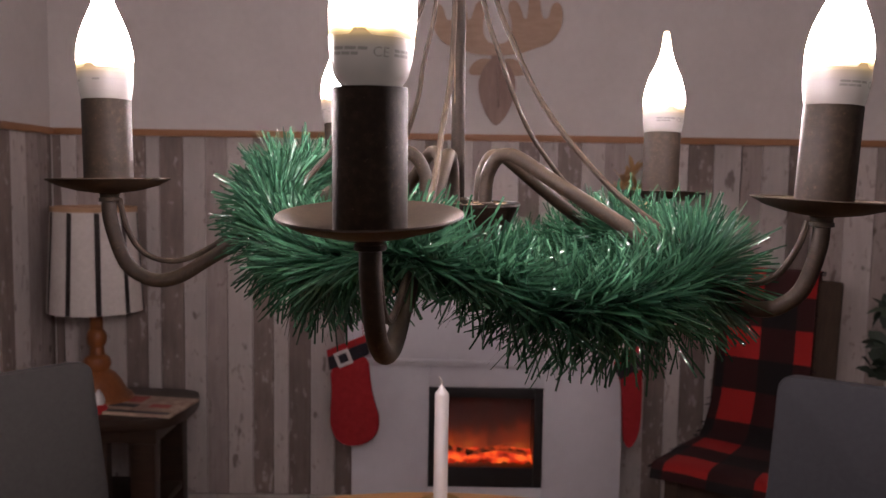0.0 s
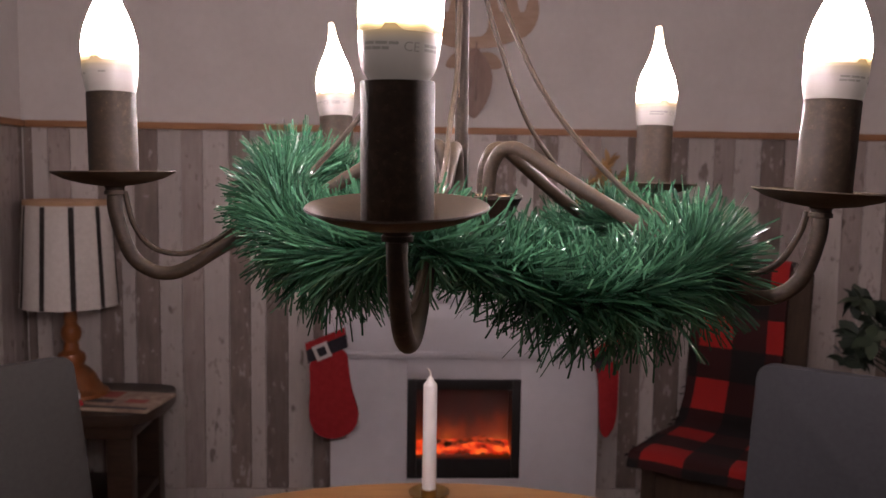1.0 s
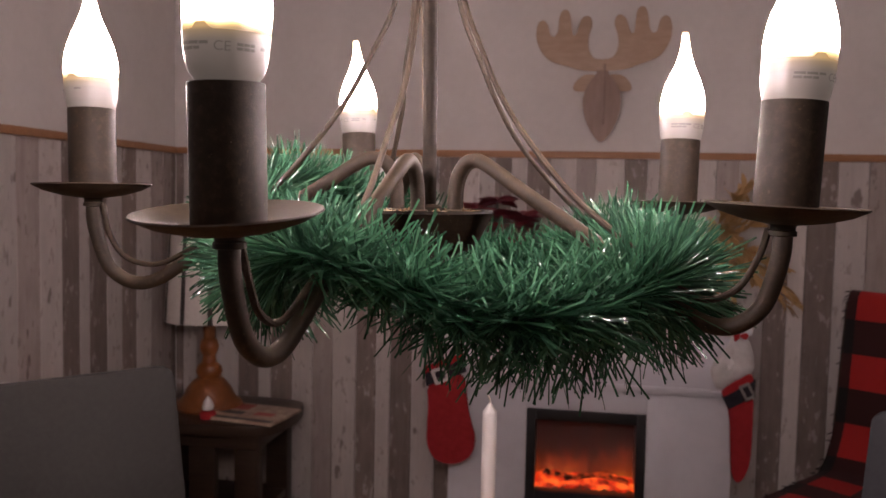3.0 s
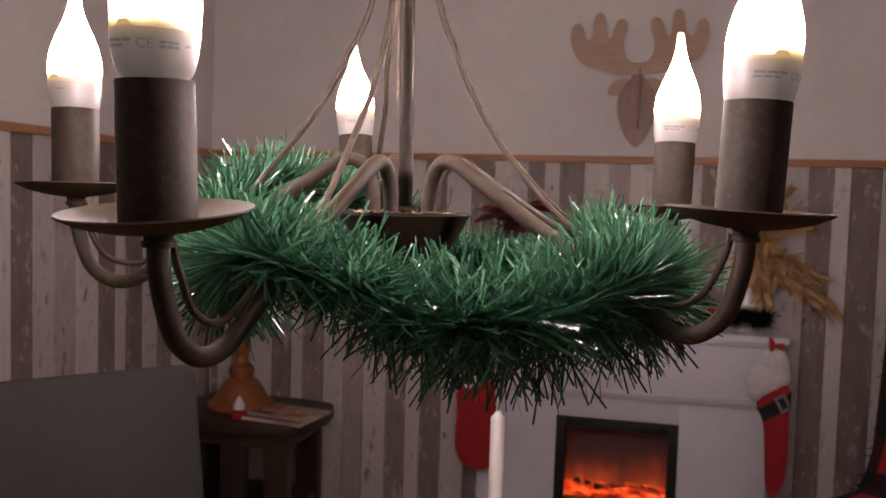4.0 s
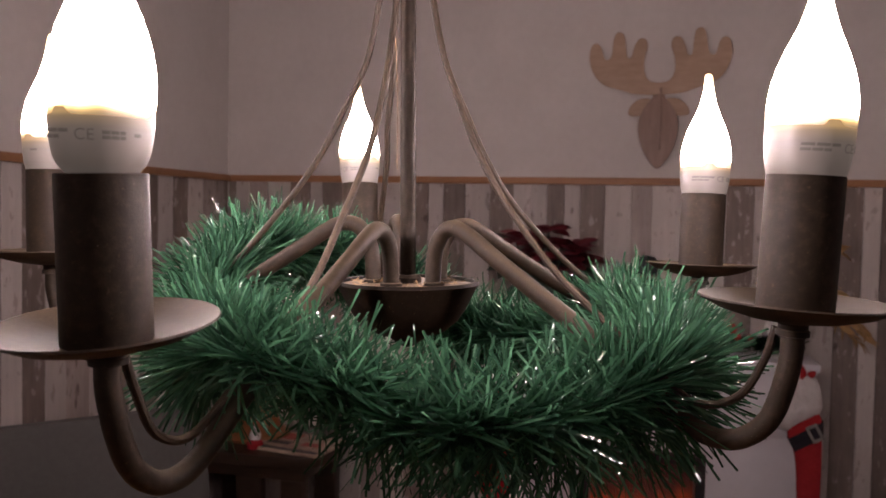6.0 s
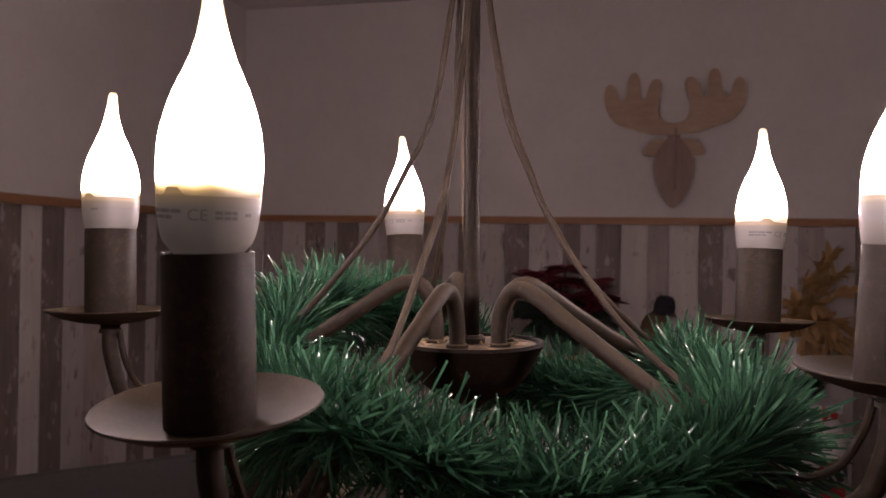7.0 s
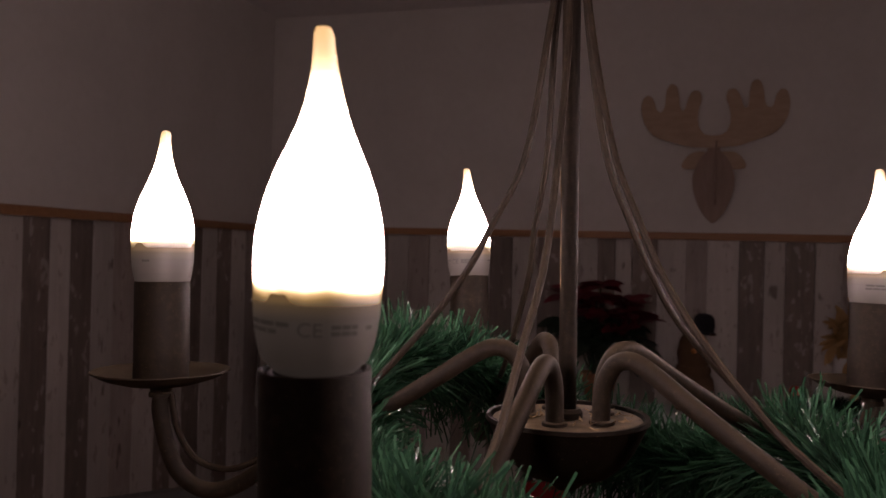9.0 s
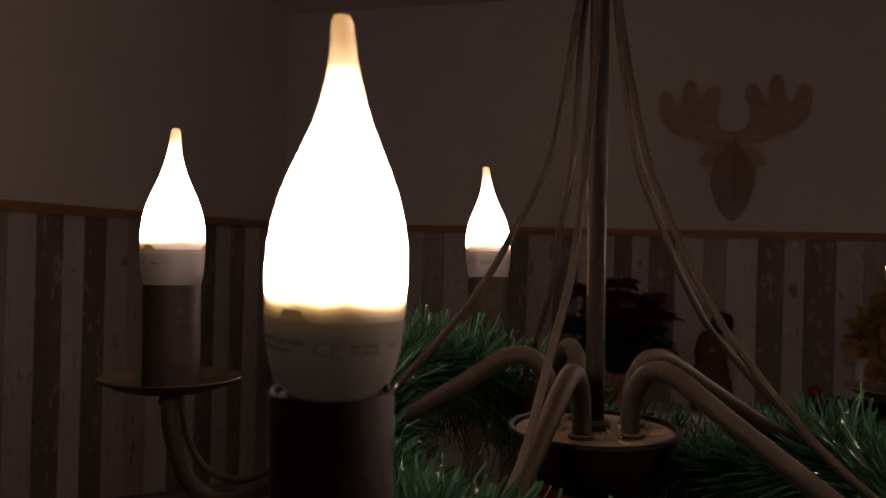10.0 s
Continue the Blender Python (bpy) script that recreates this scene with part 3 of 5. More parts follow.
def candle_arm(key):
    dish, st, tip = (Vector((p[0], p[1], Z(p[2]))) for p in BULBS[key])
    lean = (st - dish).normalized()
    seat = dish - lean * 0.0085                   # bottom of the drip dish
    tall = (st - seat).length
    out = seat - HUB
    flat = (out - AXIS * out.dot(AXIS))
    reach, low = flat.length, out.dot(AXIS)
    flat.normalize()

    def at(r, z):
        return HUB + flat * r + AXIS * z
    u = (reach - 0.2560)                          # what this arm is longer than its fellows
    path = [at(r + u * min(1, r / 0.2), z + RISE[key] * max(0.0, min(1.0, z / 0.03)) - SAG[key] * max(0.0, min(1.0, (r - 0.12) / 0.08))) for r, z in ARM] + [seat - lean * 0.020, seat]
    arm = part("arm", tube(spline(path, 6), 0.0052, 14), M["bronze"], chandelier)
    part("arm_collar", lathe([(0.0072, -0.0005), (0.0072, 0.0012), (0.0060, 0.0019)], upright(at(0.024, 0.0), AXIS), 18), M["bronze"], arm)
    m = upright(seat, lean)
    dish_m = m @ pose(0, 0, 0, *((4.2, 0) if key == "b" else (0, 0)))     # one dish hangs forward
    part("nut", lathe([(0.0053, -0.0075), (0.0075, -0.0070), (0.0075, -0.0045), (0.0066, -0.004), (0.0066, -0.002), (0.0085, 0.0)], m, 20), M["bronze"], arm)
    part("drip_dish", lathe([(0.0, -0.0010), (0.010, -0.0008), (0.022, 0.0010), (0.034, 0.0044), (0.0415, 0.0082), (0.0428, 0.0090), (0.0424, 0.0098), (0.0412, 0.0092), (0.033, 0.0056), (0.021, 0.0023), (0.010, 0.0008), (0.0, 0.0006)], dish_m, 48), M["bronze"], arm, "saucer-shaped drip dish")
    part("candle_sleeve", lathe([(0.0168, 0.0010), (0.0170, 0.0020), (0.0170, tall - 0.0006), (0.0167, tall), (0.0158, tall), (0.0156, tall - 0.0006), (0.0156, 0.0350), (0.0, 0.0350)], m, 40, closed=False), M["bronze"], arm, "plain metal candle sleeve")
    part("lamp_socket", lathe([(0.0143, 0.0352), (0.0143, tall - 0.0015), (0.0138, tall - 0.0008), (0.0128, tall - 0.0008), (0.0128, 0.0352)], m, 28, closed=False), M["black"], arm, "dark lamp socket")
    wire = [HUB + flat * (r + (0.0020 if key in "cd" else 0.0) * min(1, r / 0.02)) + AXIS * (z - (0.0085 if key == "b" else 0.0040) * max(0.0, 1 - abs(r - 0.11) / 0.09)) for r, z in WIRE]
    aside = {"b": 0.0025, "d": -0.0030, "e": -0.0055}.get(key, 0.0)
    wire = [q + Vector((aside, 0, 0)) * (math.sin(math.pi * min(1.0, (k + 1) / 10)) ** 0.7) for k, q in enumerate(wire)]
    slack = 0.004 + max(0.0, SAG[key])
    wire += [at(0.2080 + u, -0.0390 - slack), at(0.2300 + u, -0.0335 - slack), at(0.2435 + u, -0.0170 - slack * 0.5), seat - lean * 0.004 - flat * 0.0068]
    wob = random.Random(ord(key))
    wire = [q + Vector((wob.uniform(-1, 1), wob.uniform(-1, 1), wob.uniform(-1, 1))) * 0.0012 for q in wire]
    part("wire", tube(spline(wire, 8), 0.0021, 8), M["wire"], chandelier, "thin dusty electric wire")


PROFILE = [(0.0120, -0.0058), (0.0137, -0.0042), (0.0159, -0.0016), (0.0171, 0.0012), (0.0182, 0.0067), (0.0188, 0.0125), (0.0190, 0.0225), (0.0191, 0.0250), (0.0191, 0.027), (0.0188, 0.034), (0.0178, 0.0405), (0.0160, 0.0475), (0.0134, 0.0545), (0.0105, 0.0610), (0.0080, 0.0670), (0.0061, 0.0730), (0.0047, 0.0790), (0.0038, 0.0845), (0.0033, 0.0895), (0.0030, 0.0935), (0.0022, 0.0955), (0.0, 0.0961)]


def light_bulb(key, turn):
    _, st, tip = (Vector((p[0], p[1], Z(p[2]))) for p in BULBS[key])
    lean = (tip - st).normalized()
    m = Matrix.Translation(tip - lean * 0.0961) @ Vector((0, 0, 1)).rotation_difference(lean).to_matrix().to_4x4() @ pose(0, 0, 0, 0, 0, turn)
    bulb = thing("light_bulb", m, "lit frosted flame-tip bulb in a white collar, in a candle sleeve", "light bulb", "bulbs of the chandelier")
    edge, drop = (0.0155, 0.0030) if key == "b" else (0.0210, 0.0)      # one collar is shorter
    rim = next(a[0] + (b[0] - a[0]) * (edge - a[1]) / (b[1] - a[1]) for a, b in zip(PROFILE, PROFILE[1:]) if a[1] <= edge <= b[1])
    low = [p for p in PROFILE if p[1] < edge - 0.0005] + [(rim, edge)]
    high = [(rim, edge)] + [p for p in PROFILE if p[1] > edge + 0.0005]
    bm = lathe(high, None, 40)
    for v in bm.verts:                            # the tip is drawn out and bent
        k = max(0.0, (v.co.z - 0.062) / 0.034)
        v.co.x -= 0.0016 * k * k
    for f in bm.faces:
        f.smooth = True
    me = bpy.data.meshes.new("bulb_glass")
    bm.to_mesh(me)
    bm.free()
    me.materials.append(M["glass_low" if key == "b" else "glass_lit"])
    g = new("glass", me)
    g.parent = bulb
    ring = lathe(low, None, 72, closed=False)
    for v in ring.verts:                          # three blunt tabs stand up from the collar's rim
        if v.co.z > edge - 0.0002:
            a = math.degrees(math.atan2(v.co.x, -v.co.y)) + 37
            off = abs((a + 60) % 120 - 60)
            up = max(0.0, min(1.0, (14.5 - off) / 6))
            v.co.z += 0.0028 * up * up * (3 - 2 * up) + 0.0002
            v.co.x, v.co.y = v.co.x * 1.012, v.co.y * 1.012
    ring.transform(m)
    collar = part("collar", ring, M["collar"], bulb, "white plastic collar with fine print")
    # mark and lines of fine print round the collar
    font = bpy.data.curves.new("mark", "FONT")
    font.body = "CE"
    font.size = 0.0058
    text = bpy.data.objects.new("mark", font)
    scene.collection.objects.link(text)
    bpy.context.view_layer.update()
    me = bpy.data.meshes.new_from_object(text.evaluated_get(bpy.context.evaluated_depsgraph_get()))
    bpy.data.objects.remove(text)
    me.name = "mark"

    def wrap(x, y):
        z = 0.0112 - drop + y
        r = next(a[0] + (b[0] - a[0]) * (z - a[1]) / (b[1] - a[1]) for a, b in zip(PROFILE, PROFILE[1:]) if a[1] <= z <= b[1]) + 0.0003
        return Vector((r * math.sin(x / r), -r * math.cos(x / r), z))
    for v in me.vertices:
        v.co = wrap(v.co.x * 1.05 - 0.0062, v.co.y - 0.0012)
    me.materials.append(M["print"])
    mark = new("mark", me)
    mark.parent = collar
    mark.matrix_parent_inverse = collar.matrix_basis.inverted() @ m
    bars = bmesh.new()
    for x0, x1, y in ((0.0036, 0.0118, 0.0010), (0.0036, 0.0118, -0.0008), (0.0152, 0.0182, 0.0004), (-0.0255, -0.0085, 0.0012), (-0.0255, -0.0125, -0.0010), (0.0300, 0.0350, 0.0012)):
        for k in range(8):                        # bars that follow the curve
            a, b = x0 + (x1 - x0) * k / 8, x0 + (x1 - x0) * (k + (0.7 if k in (2, 5) else 1.0)) / 8
            bars.faces.new([bars.verts.new(wrap(*q)) for q in ((a, y), (b, y), (b, y + 0.0013), (a, y + 0.0013))])
    bars.transform(m)
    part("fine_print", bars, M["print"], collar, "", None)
    return bulb


for key, turn in (("a", -95), ("b", 26), ("c", 58), ("d", 44), ("e", -18)):
    candle_arm(key)
    light_bulb(key, turn)


# ---- the tinsel garland wound through the arms ----
# angle, distance from the hub's axis, height from the first eye, thickness
RING = [(0, 0.164, -0.057, 0.047), (15, 0.160, -0.049, 0.046), (30, 0.158, -0.045, 0.046), (45, 0.157, -0.058, 0.044), (60, 0.156, -0.073, 0.043), (85, 0.152, -0.072, 0.043), (110, 0.155, -0.036, 0.043), (130, 0.158, -0.008, 0.043), (155, 0.152, -0.004, 0.045), (180, 0.138, -0.022, 0.045), (200, 0.132, -0.045, 0.045),
        (222, 0.130, -0.056, 0.044), (242, 0.150, -0.050, 0.044), (257, 0.173, -0.041, 0.044), (272, 0.160, -0.056, 0.043), (290, 0.160, -0.077, 0.044), (310, 0.170, -0.072, 0.047), (330, 0.180, -0.060, 0.050), (345, 0.175, -0.060, 0.049)]


def ring_at(deg):
    deg %= 360
    n = len(RING)
    for i in range(n):
        a0, b0 = RING[i][0], RING[(i + 1) % n][0] + (360 if i == n - 1 else 0)
        if a0 <= deg <= b0:
            t = (deg - a0) / (b0 - a0)
            t = t * t * (3 - 2 * t)
            return [RING[i][k] * (1 - t) + RING[(i + 1) % n][k] * t for k in (1, 2, 3)]
    return RING[0][1:]


def ring_point(deg):
    r, z, w = ring_at(deg)
    a = radians(deg)
    return Vector((HUB.x + r * math.cos(a), HUB.y + r * math.sin(a), Z(z)))


garland = thing("tinsel_garland", Matrix.Translation(ring_point(270)), "bushy dark green tinsel garland wound round the chandelier", "garland")
core = [ring_point(d) for d in range(0, 364, 4)]
part("core", tube(core, 0.0022, 6), M["core"], garland)
blades = []
for k in range(19000):
    deg = 360 * rnd.random()
    c = ring_point(deg)
    d = (ring_point(deg + 2) - ring_point(deg - 2)).normalized()
    w = ring_at(deg)[2]
    up = Vector((0, 0, 1))
    side = d.cross(up).normalized()
    up = side.cross(d)
    if rnd.random() < 0.45:                       # the fringe is twisted round its wire in two turns a hand's width
        a = radians(deg * 17) + rnd.gauss(0, 0.65) + (math.pi if rnd.random() < 0.5 else 0)
    else:
        a = rnd.uniform(0, 2 * math.pi)
    tuft = noise.noise((deg * 0.16, math.cos(a) * 1.4, math.sin(a) * 1.4))
    way = (math.cos(a) * side + math.sin(a) * up + d * (rnd.gauss(0, 0.76) + 0.6 * tuft)).normalized()
    length = w * (rnd.uniform(0.86, 1.10) if rnd.random() < 0.5 else rnd.uniform(0.5, 0.90)) * (1 + 0.16 * tuft)
    low = max(0.0, -math.sin(a))
    length *= 1 + 0.16 * low * rnd.random()
    length *= 1 - low * (0.55 * math.exp(-((deg - 265) / 9) ** 2) + 0.3 * math.exp(-((deg - 283) / 12) ** 2))      # pushed up where an arm leaves it
    inner = max(0.0, math.cos(a) * (side.x * (HUB.x - c.x) + side.y * (HUB.y - c.y)) / 0.15)      # towards the hub
    length *= 1 + 0.30 * inner * low
    if low > 0.35 and not 20 < deg < 110 and rnd.random() < 0.46 * (1 - 0.8 * inner):
        continue
    if rnd.random() < 0.02:
        length *= 1.15
    flat = way.cross(Vector((rnd.gauss(0, 1), rnd.gauss(0, 1), rnd.gauss(0, 1)))).normalized()
    blades.append((c + d * rnd.uniform(-0.002, 0.002), way, length, flat, rnd.uniform(-0.006, 0.009)))
tagged(part("tinsel", strips(blades, 0.00125, taper=1.0), M["tinsel"], garland, "glossy dark green plastic strands", None), kind="stuff")


# ---- table, candle and chairs ----
TOP = Z(-0.487)
table = thing("round_table", pose(0.0, 0.665, 0), "round orange pine dining table under the chandelier", "table")
part("tabletop", lathe([(0.0, 0.0), (0.585, 0.0), (0.597, -0.004), (0.600, -0.013), (0.597, -0.022), (0.585, -0.026), (0.0, -0.026)], pose(0.0, 0.665, TOP), 96), M["pine"], table)
part("pedestal", lathe([(0.05, 0.12), (0.075, 0.2), (0.05, 0.36), (0.06, 0.55), (0.09, 0.68), (0.2, TOP - 0.03)], pose(0.0, 0.665, 0), 40), M["pine"], table)
for k in range(4):
    part("foot", tube(spline([(0.03, 0, 0.24), (0.16, 0, 0.19), (0.30, 0, 0.07), (0.40, 0, 0.026)], 5), 0.026, 10, pose(0, 0.665, 0, 0, 0, 45 + 90 * k)), M["pine"], table)

CANDLE = (0.0015, 1.181)
holder = thing("candle_holder", pose(*CANDLE, TOP), "small brass candle holder on the round table", "candle holder")
part("saucer", lathe([(0.0, 0.002), (0.014, 0.002), (0.024, 0.007), (0.0295, 0.014), (0.0305, 0.0145), (0.0300, 0.012), (0.024, 0.004), (0.014, 0.0), (0.0, 0.0)], pose(*CANDLE, TOP), 40), M["brass"], holder)
part("cup", lathe([(0.0118, 0.002), (0.0118, 0.016), (0.0132, 0.018), (0.0132, 0.0195), (0.0108, 0.0195), (0.0106, 0.004), (0.0, 0.004)], pose(*CANDLE, TOP), 32, closed=False), M["brass"], holder)
candle = thing("taper_candle", pose(*CANDLE, TOP + 0.004), "unlit white taper candle in a brass holder", "candle")
part("wax", lathe([(0.0104, 0.0), (0.0102, 0.1715), (0.0098, 0.1728), (0.0058, 0.1775), (0.0030, 0.1825), (0.0016, 0.185), (0.0, 0.1853)], pose(*CANDLE, TOP + 0.004), 28), M["wax"], candle)
part("wick", tube(spline([Vector((0, 0, 0.178)), Vector((0.0, 0, 0.187)), Vector((-0.0012, 0, 0.192)), Vector((-0.0042, 0, 0.196))], 4), 0.0011, 6, pose(*CANDLE, TOP + 0.004)), M["wick"], candle)


def dining_chair(m, cloth, label, height, recline):
    """An upholstered chair; its front looks along local -y, its back stands at the origin."""
    chair = thing("dining_chair", m, label, "chair", "chairs round the table")
    outline = []
    for cx, cz, a0 in ((0.195, height - 0.026, 0), (-0.195, height - 0.026, 90)):
        outline += [(cx + 0.026 * math.cos(radians(a0 + 15 * k)), cz + 0.026 * math.sin(radians(a0 + 15 * k))) for k in range(7)]
    outline += [(-0.232, 0.46), (0.232, 0.46)]
    lean = Matrix.Translation((0, 0, height)) @ pose(0, 0, 0, -recline) @ Matrix.Translation((0, 0, -height))
    part("backrest", plate(outline, 0.06, m @ lean, 0.012), cloth, chair)
    part("seat", box((-0.235, -0.56, 0.41), (0.235, -0.05, 0.48), 0.022, m, 3), cloth, chair)
    part("seat_frame", box((-0.21, -0.53, 0.37), (0.21, -0.06, 0.409), 0.004, m), M["leg_wood"], chair)
    for sx in (-1, 1):
        for y, dy in ((-0.51, -0.02), (-0.09, 0.06)):
            part("leg", tube([Vector((sx * 0.19, y, 0.369)), Vector((sx * 0.205, y + dy, 0.0))], lambda t: 0.02 - 0.007 * t, 10, m), M["leg_wood"], chair)
    return chair


dining_chair(pose(-0.775, 1.305, 0, 0, 0, 49.4), M["dark_cloth"], "dark grey upholstered dining chair in shadow by the round table", 0.905, 10)
dining_chair(pose(0.752, 1.252, 0, 0, 0, -34.8), M["grey_cloth"], "blue-grey upholstered dining chair by the round table", 0.92, 8)


# ---- the electric fireplace ----
FX0, FX1, FY = -0.306, 0.625, 2.785
fire = thing("electric_fireplace", pose(0.16, 2.86, 0), "white electric fireplace with glowing embers, standing against the boarded wall", "fireplace")
MT = Z(-0.397)
part("side_panel", box((FX0, FY, 0.0), (-0.041, YB - 0.03, Z(-0.6345)), 0.002), M["white_paint"], fire)
part("side_panel", box((0.353, FY, 0.0), (FX1, YB - 0.03, Z(-0.6345)), 0.002), M["white_paint"], fire)
part("lintel", box((-0.0408, FY + 0.0003, Z(-0.71)), (0.3528, YB - 0.03, Z(-0.6345)), 0.001), M["white_paint"], fire)
part("base_panel", box((-0.0408, FY + 0.0003, 0.0), (0.3528, YB - 0.03, Z(-1.061)), 0.001), M["white_paint"], fire)
part("plinth", box((FX0 - 0.02, FY - 0.03, 0.0), (FX1 + 0.02, FY - 0.001, 0.07), 0.004), M["white_paint"], fire)
part("moulding", merge(box((FX0 - 0.012, FY - 0.022, Z(-0.634)), (FX1 + 0.012, YB - 0.032, Z(-0.621)), 0.003), box((FX0 - 0.022, FY - 0.038, Z(-0.6205)), (FX1 + 0.022, YB - 0.032, Z(-0.606)), 0.004)), M["white_paint"], fire)
part("frieze", box((FX0 - 0.020, FY - 0.035, Z(-0.6055)), (FX1 + 0.020, YB - 0.03, Z(-0.436)), 0.002), M["white_paint"], fire)
part("mantel_shelf", merge(box((FX0 - 0.030, FY - 0.050, Z(-0.4355)), (FX1 + 0.030, YB - 0.03, Z(-0.421)), 0.003), box((FX0 - 0.040, FY - 0.062, Z(-0.4205)), (FX1 + 0.038, YB - 0.03, MT), 0.004)), M["white_paint"], fire)
gx0, gx1, gz0, gz1 = -0.009, 0.322, Z(-0.990), Z(-0.747)
frame_bm = merge(box((-0.0405, FY - 0.006, Z(-1.0605)), (gx0, FY + 0.05, Z(-0.7105)), 0.002), box((gx1, FY - 0.006, Z(-1.0605)), (0.3525, FY + 0.05, Z(-0.7105)), 0.002),
                 box((gx0, FY - 0.0057, gz1), (gx1, FY + 0.05, Z(-0.7105)), 0.002), box((gx0, FY - 0.0057, Z(-1.0605)), (gx1, FY + 0.05, gz0), 0.002))
insert = part("insert_frame", frame_bm, M["black"], fire, "black metal insert frame")
part("firebox", merge(box((gx0 - 0.02, FY + 0.051, gz0 - 0.02), (gx1 + 0.02, FY + 0.12, gz0)), box((gx0 - 0.02, FY + 0.051, gz1), (gx1 + 0.02, FY + 0.12, gz1 + 0.02)),
                      box((gx0 - 0.02, FY + 0.051, gz0), (gx0, FY + 0.12, gz1)), box((gx1, FY + 0.051, gz0), (gx1 + 0.02, FY + 0.12, gz1))), M["black"], insert)
part("flame_screen", box((gx0, FY + 0.10, gz0), (gx1, FY + 0.11, gz1)), M["flames"], insert, "dull red glowing flame screen", None)
pane = part("pane", box((gx0, FY + 0.006, gz0), (gx1, FY + 0.010, gz1)), M["glass"], insert, "clear glass", None)
pane.visible_shadow = False
bed = bmesh.new()
nx, ny = 40, 8
grid = [[bed.verts.new((gx0 + (gx1 - gx0) * i / nx, FY + 0.02 + 0.075 * j / ny, gz0 + 0.004 + 0.020 * abs(noise.noise((i * 0.30, j * 0.7, 2.1))) + 0.030 * j / ny)) for j in range(ny + 1)] for i in range(nx + 1)]
for i in range(nx):
    for j in range(ny):
        bed.faces.new((grid[i][j], grid[i + 1][j], grid[i + 1][j + 1], grid[i][j + 1]))
part("ember_bed", bed, M["embers"], insert, "glowing orange embers")
for k, (x, z, ln, rot) in enumerate(((0.075, 0.040, 0.12, 14), (0.165, 0.040, 0.15, -10), (0.25, 0.036, 0.11, 8))):
    pts = [Vector((-ln / 2 + ln * i / 8, 0, 0.003 * noise.noise((i * 0.7, k, 0)))) for i in range(9)]
    log = tube(pts, lambda t, k=k: 0.009 + 0.002 * noise.noise((t * 6, k * 3, 1)), 9, Matrix.Translation((x, FY + 0.055 + 0.008 * k, gz0 + z)) @ pose(0, 0, 0, 0, rot, 12 - 9 * k))
    part("log", log, M["charcoal"], insert, "charred log")


# ---- stockings ----
def stocking(m, label):
    """A felt stocking in x and z, its loop at the origin."""
    ob = thing("christmas_stocking", m, label, "stocking", "stockings on the fireplace")
    y0, slant, bz = -0.055, 0.036, -0.046
    leg = rounded([(-0.068, y0 - 0.030), (0.066, y0), (0.060, -0.17), (0.066, -0.235), (0.076, -0.285), (0.060, -0.347), (-0.002, -0.376), (-0.070, -0.360), (-0.095, -0.305), (-0.086, -0.235), (-0.072, -0.17)], 2)
    part("leg", plate(leg, 0.016, m, 0.005), M["felt_red"], ob, "red felt leg")
    part("hem", plate([(-0.070, -0.036), (0.067, 0.0), (0.067, -0.022), (-0.070, -0.058)], 0.017, m @ pose(0, -0.0005, 0), 0.003), M["felt_red"], ob)
    part("belt", plate([(-0.0695, bz + 0.023 - slant), (0.0680, bz + 0.023), (0.0680, bz - 0.020), (-0.0695, bz - 0.020 - slant)], 0.0190, m @ pose(0, -0.0015, 0), 0.003), M["felt_black"], ob, "black felt belt")
    bm0 = m @ pose(-0.018, -0.005, bz - 0.022, 0, -15, 0)
    buckle = merge(*[box(lo, hi, 0.001, bm0) for lo, hi in (((-0.026, 0, -0.026), (-0.015, 0.004, 0.026)), ((0.015, 0, -0.026), (0.026, 0.004, 0.026)), ((-0.0149, 0, 0.015), (0.0149, 0.004, 0.026)), ((-0.0149, 0, -0.026), (0.0149, 0.004, -0.015)))])
    part("buckle", buckle, M["felt_white"], ob, "square white buckle")
    return ob


left_sock = stocking(pose(-0.318, FY - 0.080, Z(-0.528), 0, -8, 0), "red felt stocking with black belt and white buckle on the mantel")
part("loop", tube(spline([Vector((-0.262, FY - 0.070, Z(-0.535))), Vector((-0.262, FY - 0.066, Z(-0.47))), Vector((-0.262, FY - 0.0655, Z(-0.40))), Vector((-0.262, FY - 0.045, Z(-0.394)))], 4), 0.0015, 6), M["felt_red"], left_sock)


def draped(outline, thick, m):
    """A soft white panel with slanting folds, from a closed outline in x and z."""
    cx, cz = sum(p[0] for p in outline) / len(outline), sum(p[1] for p in outline) / len(outline)
    bm = bmesh.new()
    rows = []
    for f in (0.0, 0.3, 0.55, 0.75, 0.9, 0.97, 1.0):
        row = []
        for p in outline:
            x, z = cx + (p[0] - cx) * f, cz + (p[1] - cz) * f
            bulge = thick * math.sqrt(max(0.0, 1 - f * f * 0.98))
            fold = 0.006 * math.sin((x * 0.62 + z * 0.78) * 135) * (1 - f ** 4)
            row.append((x, -bulge - fold, z))
        rows.append(row)
    mid = bm.verts.new(rows[0][0])
    rings = [[bm.verts.new(q) for q in row] for row in rows[1:]]
    rings.append([bm.verts.new((q[0], 0.006, q[2])) for q in rows[-1]])
    n = len(outline)
    for k in range(n):
        bm.faces.new((mid, rings[0][k], rings[0][(k + 1) % n]))
    for a, b in zip(rings, rings[1:]):
        for k in range(n):
            bm.faces.new((a[k], b[k], b[(k + 1) % n], a[(k + 1) % n]))
    bm.faces.new(rings[-1])
    bmesh.ops.recalc_face_normals(bm, faces=bm.faces[:])
    bm.transform(m @ pose(0, thick * 0.6, 0))
    return bm


